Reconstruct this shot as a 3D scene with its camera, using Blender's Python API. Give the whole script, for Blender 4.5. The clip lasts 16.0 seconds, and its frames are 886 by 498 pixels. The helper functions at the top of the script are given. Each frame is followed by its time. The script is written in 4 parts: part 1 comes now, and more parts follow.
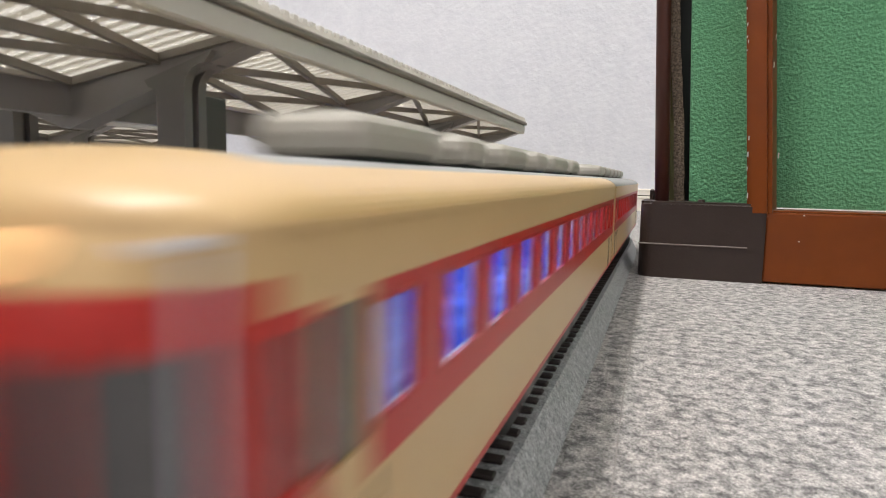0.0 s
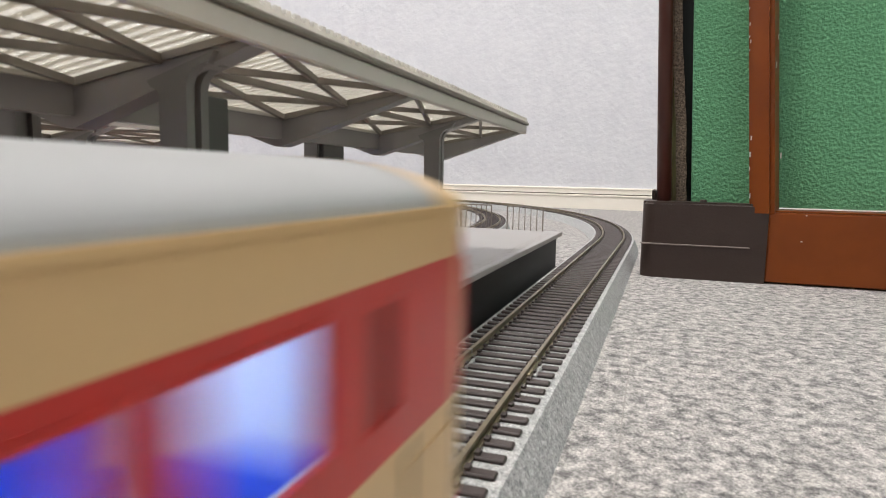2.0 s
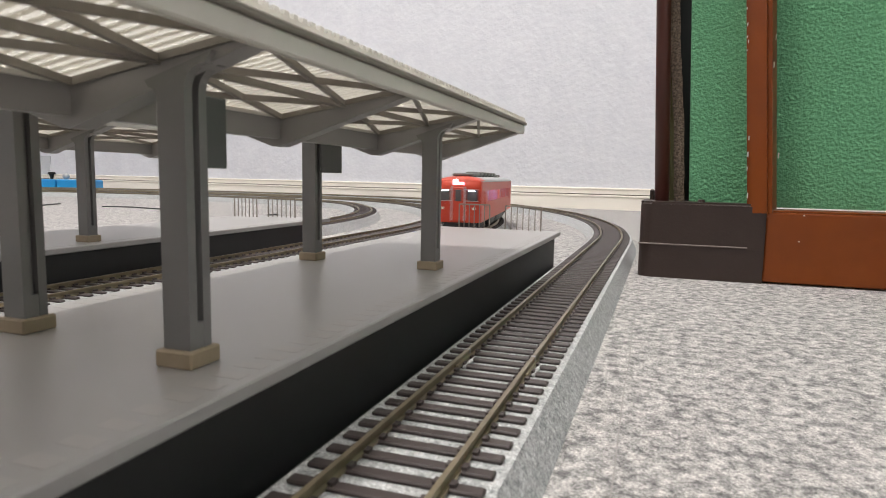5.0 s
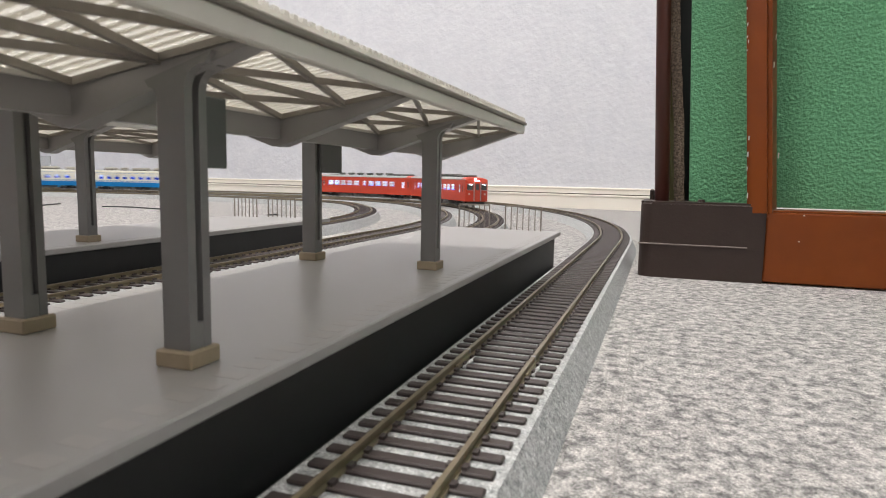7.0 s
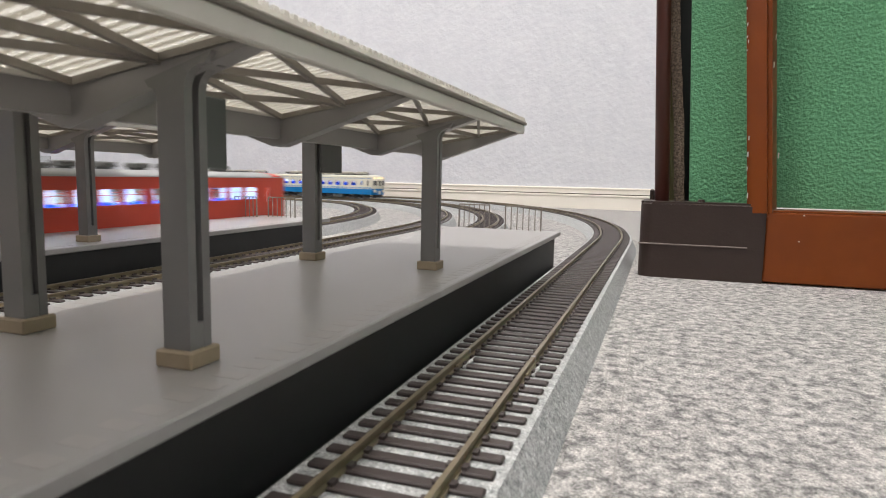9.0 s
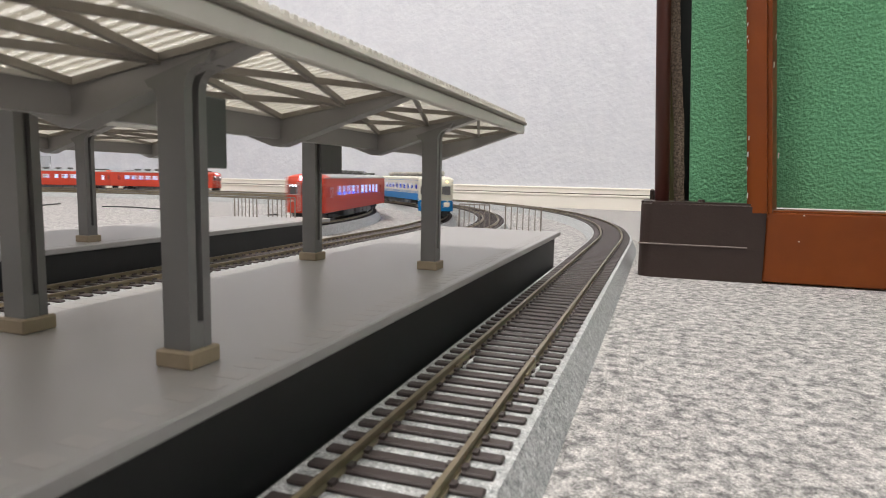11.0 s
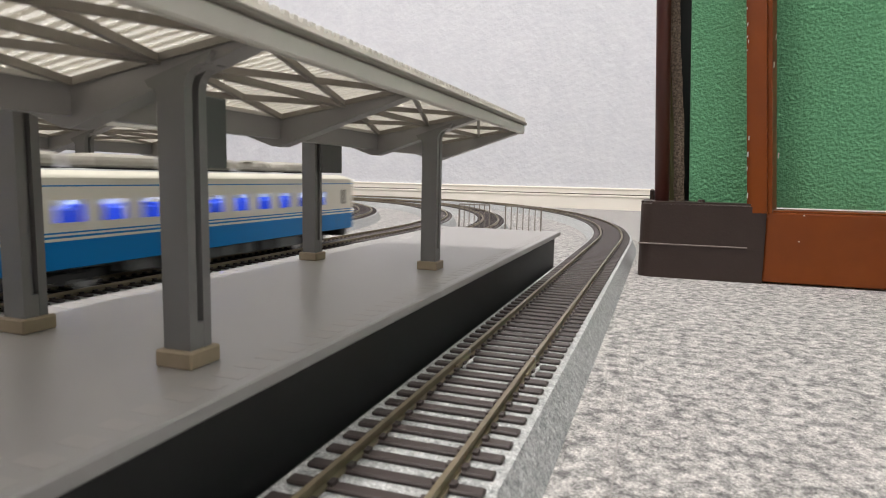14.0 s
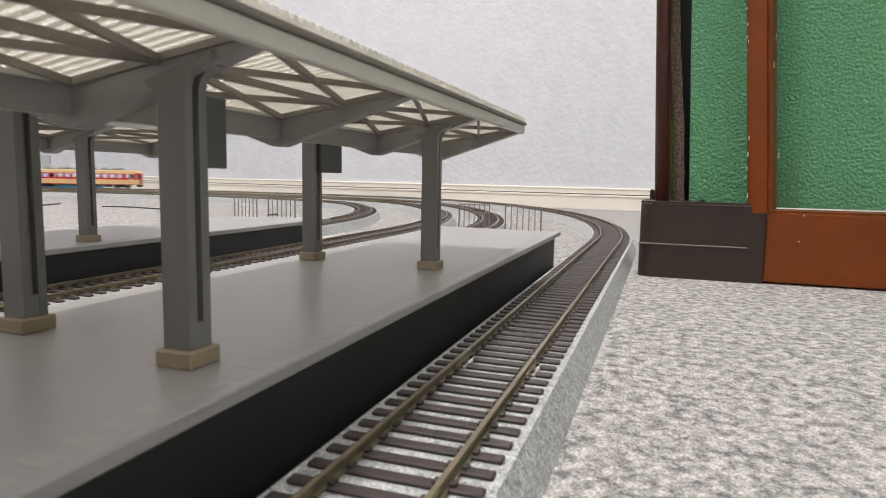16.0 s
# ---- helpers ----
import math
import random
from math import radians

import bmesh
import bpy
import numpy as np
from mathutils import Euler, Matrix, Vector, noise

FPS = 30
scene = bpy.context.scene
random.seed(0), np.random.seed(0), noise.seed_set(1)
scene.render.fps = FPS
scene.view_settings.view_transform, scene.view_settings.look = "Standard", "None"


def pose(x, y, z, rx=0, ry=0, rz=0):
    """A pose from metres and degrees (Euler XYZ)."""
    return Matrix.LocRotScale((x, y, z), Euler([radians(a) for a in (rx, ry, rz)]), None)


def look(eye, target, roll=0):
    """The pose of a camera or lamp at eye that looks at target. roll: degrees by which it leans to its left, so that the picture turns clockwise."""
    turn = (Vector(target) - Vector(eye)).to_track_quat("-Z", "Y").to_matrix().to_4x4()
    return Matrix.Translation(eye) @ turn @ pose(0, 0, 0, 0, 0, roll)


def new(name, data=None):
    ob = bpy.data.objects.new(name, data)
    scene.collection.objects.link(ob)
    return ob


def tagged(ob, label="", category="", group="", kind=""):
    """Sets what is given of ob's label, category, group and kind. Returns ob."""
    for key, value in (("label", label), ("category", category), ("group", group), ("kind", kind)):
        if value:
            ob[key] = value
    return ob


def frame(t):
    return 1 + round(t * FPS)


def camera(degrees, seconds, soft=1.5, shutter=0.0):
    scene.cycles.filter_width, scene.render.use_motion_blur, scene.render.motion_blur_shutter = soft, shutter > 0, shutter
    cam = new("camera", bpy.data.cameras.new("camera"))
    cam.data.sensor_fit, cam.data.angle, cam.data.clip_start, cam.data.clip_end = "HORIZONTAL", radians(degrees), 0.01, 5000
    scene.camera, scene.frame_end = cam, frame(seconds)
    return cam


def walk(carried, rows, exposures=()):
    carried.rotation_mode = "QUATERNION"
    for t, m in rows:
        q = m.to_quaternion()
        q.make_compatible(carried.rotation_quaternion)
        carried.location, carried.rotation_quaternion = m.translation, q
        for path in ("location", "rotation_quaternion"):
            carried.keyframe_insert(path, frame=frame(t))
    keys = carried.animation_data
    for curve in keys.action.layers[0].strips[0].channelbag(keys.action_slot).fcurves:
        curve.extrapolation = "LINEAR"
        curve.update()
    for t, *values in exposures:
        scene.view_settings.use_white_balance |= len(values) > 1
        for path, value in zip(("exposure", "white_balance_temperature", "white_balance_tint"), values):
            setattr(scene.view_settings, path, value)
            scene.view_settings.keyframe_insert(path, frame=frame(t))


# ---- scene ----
MM = 0.001
cam = camera(69.98, 16.0, soft=1.0, shutter=0.85)
cam.data.dof.use_dof, cam.data.dof.focus_distance, cam.data.dof.aperture_fstop = True, 0.5, 60.0
EYE = (0.0, 0.0, 0.0563)
YAW, PITCH, ROLL = 19.07, 6.50, 1.117


def aimed(nudge):
    """The tripod's pose, turned to the left by a small angle in degrees."""
    yaw = radians(YAW + nudge)
    aim = (-math.sin(yaw) * math.cos(radians(PITCH)), math.cos(yaw) * math.cos(radians(PITCH)), EYE[2] - math.sin(radians(PITCH)))
    return look(EYE, aim, ROLL)


# the passing train makes the camera sway a little
SWAY = [(0.0, 0.0), (1.2, 0.0), (1.5, 0.07), (2.0, 0.17), (2.5, 0.25), (3.0, 0.14), (3.4, 0.02), (3.6, 0.0), (16.0, 0.0)]
walk(cam, [(t, aimed(d)) for t, d in SWAY])

# ---- world, lamps ----
world = bpy.data.worlds.new("room_world")
scene.world = world
world.use_nodes = True
world.node_tree.nodes["Background"].inputs[0].default_value = (0.9, 0.95, 1.0, 1)
world.node_tree.nodes["Background"].inputs[1].default_value = 0.05
scene.view_settings.exposure = -0.08


def ceiling_lamp_light(x, y, z, radius, watts):
    """The room's round ceiling fitting, which shines to all sides."""
    data = bpy.data.lights.new("ceiling_lamp_light", "POINT")
    data.shadow_soft_size, data.energy, data.color = radius, watts, (1.0, 0.965, 0.925)
    ob = new("ceiling_lamp_light", data)
    ob.matrix_world = pose(x, y, z)
    return ob


ceiling_lamp_light(-0.5, -0.04, 2.12, 0.07, 106)


# ---- materials ----
def mat(name, base, rough=0.6, metal=0.0, spec=0.5, noise_scale=0, noise_mix=0.0, second=None, bump=0.0, bump_scale=None, fine=0, coat=0.0, hard=0.15, grain=0.65, fine_low=0.72, fine_high=1.15):
    m = bpy.data.materials.new(name)
    m.use_nodes = True
    nt = m.node_tree
    b = nt.nodes["Principled BSDF"]
    b.inputs["Roughness"].default_value = rough
    b.inputs["Metallic"].default_value = metal
    b.inputs["Specular IOR Level"].default_value = spec
    b.inputs["Coat Weight"].default_value = coat
    col = (*base, 1)
    b.inputs["Base Color"].default_value = col
    if noise_scale:
        tc = nt.nodes.new("ShaderNodeTexCoord")
        n = nt.nodes.new("ShaderNodeTexNoise")
        n.inputs["Scale"].default_value = noise_scale
        n.inputs["Detail"].default_value = 6
        n.inputs["Roughness"].default_value = grain
        nt.links.new(tc.outputs["Object"], n.inputs["Vector"])
        ramp = nt.nodes.new("ShaderNodeValToRGB")
        ramp.color_ramp.elements[0].position, ramp.color_ramp.elements[1].position = 0.5 - hard, 0.5 + hard
        s = second or tuple(c * 0.7 for c in base)
        ramp.color_ramp.elements[0].color = (*[a * (1 - noise_mix) + c * noise_mix for a, c in zip(base, s)], 1)
        ramp.color_ramp.elements[1].color = col
        nt.links.new(n.outputs["Fac"], ramp.inputs["Fac"])
        out = ramp.outputs["Color"]
        if fine:
            n2 = nt.nodes.new("ShaderNodeTexNoise")
            n2.inputs["Scale"].default_value = fine
            n2.inputs["Detail"].default_value = 3
            nt.links.new(tc.outputs["Object"], n2.inputs["Vector"])
            mr = nt.nodes.new("ShaderNodeMapRange")
            mr.inputs["From Min"].default_value, mr.inputs["From Max"].default_value = 0.3, 0.7
            mr.inputs["To Min"].default_value, mr.inputs["To Max"].default_value = fine_low, fine_high
            nt.links.new(n2.outputs["Fac"], mr.inputs["Value"])
            mx = nt.nodes.new("ShaderNodeMix")
            mx.data_type, mx.blend_type = "RGBA", "MULTIPLY"
            mx.inputs["Factor"].default_value = 1.0
            nt.links.new(out, mx.inputs["A"])
            nt.links.new(mr.outputs["Result"], mx.inputs["B"])
            out = mx.outputs["Result"]
        nt.links.new(out, b.inputs["Base Color"])
        if bump:
            n3 = nt.nodes.new("ShaderNodeTexNoise")
            n3.inputs["Scale"].default_value = bump_scale or noise_scale
            n3.inputs["Detail"].default_value = 5
            nt.links.new(tc.outputs["Object"], n3.inputs["Vector"])
            bp = nt.nodes.new("ShaderNodeBump")
            bp.inputs["Strength"].default_value = 0.6
            bp.inputs["Distance"].default_value = bump
            nt.links.new(n3.outputs["Fac"], bp.inputs["Height"])
            nt.links.new(bp.outputs["Normal"], b.inputs["Normal"])
    return m


def glow(name, color, strength):
    m = bpy.data.materials.new(name)
    m.use_nodes = True
    b = m.node_tree.nodes["Principled BSDF"]
    b.inputs["Base Color"].default_value = (*color, 1)
    b.inputs["Emission Color"].default_value = (*color, 1)
    b.inputs["Emission Strength"].default_value = strength
    return m


def glass(name, tint=(0.92, 0.95, 0.97)):
    m = bpy.data.materials.new(name)
    m.use_nodes = True
    b = m.node_tree.nodes["Principled BSDF"]
    b.inputs["Base Color"].default_value = (*tint, 1)
    b.inputs["Transmission Weight"].default_value = 1.0
    b.inputs["Roughness"].default_value = 0.03
    b.inputs["IOR"].default_value = 1.1
    return m


def milky(name, color, clear=0.4):
    """Thin milky plastic: lets light through, most of it scattered, some straight."""
    m = bpy.data.materials.new(name)
    m.use_nodes = True
    nt = m.node_tree
    b = nt.nodes["Principled BSDF"]
    b.inputs["Base Color"].default_value = (*color, 1)
    b.inputs["Roughness"].default_value = 0.45
    tr = nt.nodes.new("ShaderNodeBsdfTranslucent")
    tr.inputs["Color"].default_value = (0.75, 0.73, 0.68, 1)
    mix = nt.nodes.new("ShaderNodeMixShader")
    mix.inputs[0].default_value = 0.7
    nt.links.new(b.outputs[0], mix.inputs[1])
    nt.links.new(tr.outputs[0], mix.inputs[2])
    straight = nt.nodes.new("ShaderNodeBsdfTransparent")
    straight.inputs["Color"].default_value = (0.97, 0.96, 0.93, 1)
    both = nt.nodes.new("ShaderNodeMixShader")
    both.inputs[0].default_value = clear
    nt.links.new(mix.outputs[0], both.inputs[1])
    nt.links.new(straight.outputs[0], both.inputs[2])
    nt.links.new(both.outputs[0], nt.nodes["Material Output"].inputs["Surface"])
    return m


CARPET = mat("carpet_grey", (0.735, 0.70, 0.67), 0.95, spec=0.1, noise_scale=265, noise_mix=1.0, second=(0.205, 0.20, 0.196), bump=0.004, bump_scale=1000, fine=1500, hard=0.11, grain=0.78, fine_low=0.5, fine_high=1.3)
WALLPAPER = mat("wallpaper_white", (0.69, 0.692, 0.72), 0.85, spec=0.2, noise_scale=26, noise_mix=0.8, second=(0.60, 0.605, 0.645), bump=0.003, bump_scale=95, grain=0.76)
CEILING = mat("ceiling_white", (0.8, 0.8, 0.79), 0.9, noise_scale=20, noise_mix=0.2)
SKIRTING = mat("skirting_cream", (0.87, 0.815, 0.725), 0.42, noise_scale=12, noise_mix=0.08)
# dark colour paints the shade inside the skirting's groove
SKIRT_GROOVE_SHADE = mat("skirting_groove_shade", (0.13, 0.11, 0.085), 0.7)
BALLAST = mat("roadbed_plastic", (0.68, 0.685, 0.675), 0.75, spec=0.3, noise_scale=520, noise_mix=0.9, second=(0.24, 0.25, 0.248), bump=0.0014, bump_scale=900, fine=1900, grain=0.8, fine_low=0.55, fine_high=1.3)
SLEEPER = mat("sleeper_brown", (0.055, 0.040, 0.037), 0.55, noise_scale=400, noise_mix=0.5)
RAIL = mat("rail_nickel", (0.33, 0.275, 0.185), 0.36, 0.75, noise_scale=120, noise_mix=0.5, second=(0.18, 0.145, 0.095))
PLAT = mat("platform_grey", (0.345, 0.33, 0.316), 0.34, noise_scale=14, noise_mix=0.2, second=(0.29, 0.276, 0.265))
PLAT_SIDE = mat("platform_side_black", (0.018, 0.018, 0.018), 0.5, noise_scale=60, noise_mix=0.4)
PLAT_LINE = mat("platform_tactile", (0.40, 0.38, 0.36), 0.42, noise_scale=60, noise_mix=0.3)
STEEL_GREY = mat("canopy_grey", (0.27, 0.257, 0.247), 0.42, noise_scale=40, noise_mix=0.15)
POST_GREY = mat("post_grey", (0.18, 0.173, 0.166), 0.40, noise_scale=40, noise_mix=0.12)
RIDGE = mat("plastic_worn_brown", (0.19, 0.15, 0.13), 0.45, noise_scale=300, noise_mix=0.4)
SLAB_GREY = mat("canopy_board_grey", (0.085, 0.088, 0.082), 0.5, noise_scale=50, noise_mix=0.3)
LATTICE = mat("canopy_lattice", (0.23, 0.205, 0.175), 0.5, noise_scale=60, noise_mix=0.3)
ROOFING = milky("canopy_roofing", (0.80, 0.77, 0.71))
RIB = milky("canopy_rib", (0.50, 0.485, 0.45), 0.2)
FASCIA = mat("canopy_fascia", (0.60, 0.575, 0.515), 0.5, noise_scale=40, noise_mix=0.2)
FOOT = mat("post_foot_tan", (0.33, 0.26, 0.17), 0.55, noise_scale=150, noise_mix=0.5)
FENCE = mat("fence_bronze", (0.23, 0.20, 0.165), 0.5, noise_scale=200, noise_mix=0.4)
FELT = mat("felt_green", (0.175, 0.42, 0.225), 0.95, spec=0.15, noise_scale=640, noise_mix=1.0, second=(0.095, 0.27, 0.135), bump=0.006, bump_scale=560, grain=0.75)
WOOD = mat("wood_orange_brown", (0.20, 0.047, 0.006), 0.38, spec=0.25, noise_scale=22, noise_mix=0.45, second=(0.12, 0.026, 0.004))
WOOD_DARK = mat("wood_dark_red", (0.085, 0.022, 0.014), 0.3, noise_scale=40, noise_mix=0.5)
PLASTIC = mat("plastic_dark_brown", (0.04, 0.0245, 0.019), 0.42, spec=0.35, noise_scale=90, noise_mix=0.35, bump=0.0002, bump_scale=900)
CARD = mat("cardboard_edge", (0.20, 0.15, 0.105), 0.9, noise_scale=700, noise_mix=0.9, second=(0.07, 0.05, 0.035), bump=0.0015, bump_scale=900, hard=0.1)
OLIVE = mat("board_olive", (0.14, 0.135, 0.05), 0.7, noise_scale=60, noise_mix=0.3)
# black plastic; also stands for the shade in the table's open gap
BLACK = mat("black_plastic_and_gap_shade", (0.006, 0.006, 0.006), 0.8)
THREAD = mat("seam_grey", (0.40, 0.375, 0.355), 0.9, noise_scale=300, noise_mix=0.6)
CREAM = mat("paint_cream", (0.66, 0.45, 0.215), 0.34, noise_scale=25, noise_mix=0.12)
RED = mat("paint_red", (0.50, 0.022, 0.014), 0.35, noise_scale=25, noise_mix=0.15)
VERMILION = mat("paint_vermilion", (0.54, 0.058, 0.027), 0.40, spec=0.35, noise_scale=25, noise_mix=0.15)
IVORY = mat("paint_ivory", (0.66, 0.63, 0.52), 0.38, noise_scale=25, noise_mix=0.12)
BLUE = mat("paint_blue", (0.0, 0.165, 0.43), 0.36, spec=0.3, noise_scale=25, noise_mix=0.12)
ROOF_GREY = mat("train_roof_grey", (0.36, 0.365, 0.36), 0.5, noise_scale=40, noise_mix=0.2)
AC_BEIGE = mat("roof_unit_beige", (0.41, 0.385, 0.325), 0.5, noise_scale=60, noise_mix=0.25)
AC_DARK = mat("roof_unit_grey", (0.14, 0.14, 0.13), 0.5, noise_scale=60, noise_mix=0.25)
UNDER = mat("underframe_black", (0.016, 0.016, 0.016), 0.6, noise_scale=150, noise_mix=0.4)
UNDER_GREY = mat("underfloor_grey", (0.11, 0.115, 0.11), 0.6, noise_scale=150, noise_mix=0.4)
WHEEL = mat("wheel_steel", (0.3, 0.3, 0.3), 0.3, 0.9)
SEAT = mat("seat_blue", (0.015, 0.085, 0.62), 0.6, noise_scale=100, noise_mix=0.3)
INSIDE = mat("interior_grey", (0.72, 0.75, 0.82), 0.7, noise_scale=80, noise_mix=0.2)
DARKGLASS = mat("glass_dark", (0.085, 0.08, 0.08), 0.12, spec=0.6)
PANE = glass("window_glass")
STRIP = glow("interior_strip_glow", (0.84, 0.94, 1.0), 26.0)
STRIP_SOFT = glow("interior_strip_soft_glow", (0.74, 0.82, 1.0), 12.0)
HEAD_ON = glow("headlight_white_glow", (0.9, 0.95, 1.0), 5.0)
HEAD_WARM = glow("headlight_warm_glow", (1.0, 0.72, 0.36), 1.3)
TAIL_ON = glow("tail_red_glow", (1.0, 0.06, 0.03), 8.0)
SIGN_GLOW = glow("destination_sign_glow", (1.0, 0.35, 0.42), 3.0)
LAMP_DIM = glow("headlight_dim_glow", (1.0, 0.58, 0.25), 0.45)
LENS = mat("lamp_lens", (0.75, 0.72, 0.6), 0.15, spec=0.7)
CHROME = mat("trim_silver", (0.55, 0.55, 0.55), 0.3, 0.8)


# ---- mesh helpers (sizes in millimetres) ----
def link(name, bm, material, parent=None, label="", smooth=False):
    me = bpy.data.meshes.new(name)
    bmesh.ops.scale(bm, vec=(MM, MM, MM), verts=bm.verts)
    bm.to_mesh(me)
    bm.free()
    me.materials.append(material)
    if smooth:
        for f in me.polygons:
            f.use_smooth = True
    ob = new(name, me)
    if parent:
        ob.parent = parent
    if label:
        ob["label"] = label
    return ob


def part(name, bm, material, parent, label="", smooth=False):
    return link(name, bm, material, parent, label, smooth)


def box(bm, x0, x1, y0, y1, z0, z1, bevel=0.0, seg=1):
    r = bmesh.ops.create_cube(bm, size=1.0)
    vs = r["verts"]
    for v in vs:
        v.co = Vector((x0 + (v.co.x + 0.5) * (x1 - x0), y0 + (v.co.y + 0.5) * (y1 - y0), z0 + (v.co.z + 0.5) * (z1 - z0)))
    if bevel:
        es = list({e for v in vs for e in v.link_edges})
        bmesh.ops.bevel(bm, geom=es, offset=bevel, segments=seg, profile=0.5, affect="EDGES")
    return bm


def boxed(*a, **k):
    return box(bmesh.new(), *a, **k)


def prism(bm, profile, a0, a1, axis="x"):
    """A closed profile swept straight along an axis. profile: (u, v) pairs, for 'x' (y, z), for 'y' (x, z)."""
    rings = []
    for a in (a0, a1):
        rings.append([bm.verts.new((a, u, v) if axis == "x" else (u, a, v)) for u, v in profile])
    n = len(profile)
    for i in range(n):
        bm.faces.new((rings[0][i], rings[0][(i + 1) % n], rings[1][(i + 1) % n], rings[1][i]))
    bm.faces.new(rings[0][::-1])
    bm.faces.new(rings[1])
    bmesh.ops.recalc_face_normals(bm, faces=bm.faces)
    return bm


def bar(bm, p, q, w, h):
    """A square bar from p to q."""
    p, q = Vector(p), Vector(q)
    d = (q - p).normalized()
    side = d.cross(Vector((0, 0, 1)))
    side = side.normalized() if side.length > 1e-6 else Vector((1, 0, 0))
    up = side.cross(d)
    vs = []
    for c in (p, q):
        for a, b in ((-1, -1), (1, -1), (1, 1), (-1, 1)):
            vs.append(bm.verts.new(c + side * a * w / 2 + up * b * h / 2))
    for f in ((0, 1, 2, 3), (7, 6, 5, 4), (0, 4, 5, 1), (1, 5, 6, 2), (2, 6, 7, 3), (3, 7, 4, 0)):
        bm.faces.new([vs[i] for i in f])
    return bm


def tube(bm, x, y, z0, z1, r0, r1=None, n=16):
    bmesh.ops.create_cone(bm, cap_ends=True, segments=n, radius1=r0, radius2=r0 if r1 is None else r1, depth=z1 - z0, matrix=Matrix.Translation((x, y, (z0 + z1) / 2)))
    return bm


def disc(bm, x, y, z, r, depth, n=16, axis="Y"):
    rot = Matrix.Rotation(radians(90), 4, "X" if axis == "Y" else "Y")
    bmesh.ops.create_cone(bm, cap_ends=True, segments=n, radius1=r, radius2=r, depth=depth, matrix=Matrix.Translation((x, y, z)) @ rot)
    return bm


def empty(name, m=None):
    ob = new(name)
    ob.empty_display_size = 0.02
    if m:
        ob.matrix_world = m
    return ob


# ---- track plan (millimetres): four nested loops ----
RAIL_Z = 11.0
LOOP_Y = 489.0          # where the far curve starts
STRAIGHT = 690.0
R1, R2, R3, A1, A2 = 950.0, 550.0, 1500.0, radians(40), radians(36)
TRACK_X = {1: -38.05, 2: -157.9, 3: -218.4, 4: -316.1}


def loop_parts(track):
    """The loop's pieces in order: (kind, length, start x, start y, heading, radius)."""
    off = TRACK_X[1] - TRACK_X[track]
    x, y, h = TRACK_X[track], LOOP_Y - STRAIGHT, radians(90)
    out = []
    for _ in range(2):
        for kind, val, r in (("s", STRAIGHT, 0), ("a", A1, R1 - off), ("a", A2, R2 - off), ("a", math.pi - 2 * A1 - 2 * A2, R3 - off), ("a", A2, R2 - off), ("a", A1, R1 - off)):
            length = val if kind == "s" else val * r
            out.append((length, x, y, h, r))
            if r:
                cx, cy = x - r * math.sin(h), y + r * math.cos(h)
                h += val
                x, y = cx + r * math.sin(h), cy - r * math.cos(h)
            else:
                x, y = x + length * math.cos(h), y + length * math.sin(h)
    return out


PARTS = {k: loop_parts(k) for k in TRACK_X}
LOOP_LEN = {k: sum(q[0] for q in v) for k, v in PARTS.items()}


def along(track, s):
    """Place and heading at s millimetres along a loop."""
    s %= LOOP_LEN[track]
    for length, x, y, h, r in PARTS[track]:
        if s <= length:
            if not r:
                return x + s * math.cos(h), y + s * math.sin(h), h
            cx, cy = x - r * math.sin(h), y + r * math.cos(h)
            g = h + s / r
            return cx + r * math.sin(g), cy - r * math.cos(g), g
        s -= length
    return x, y, h


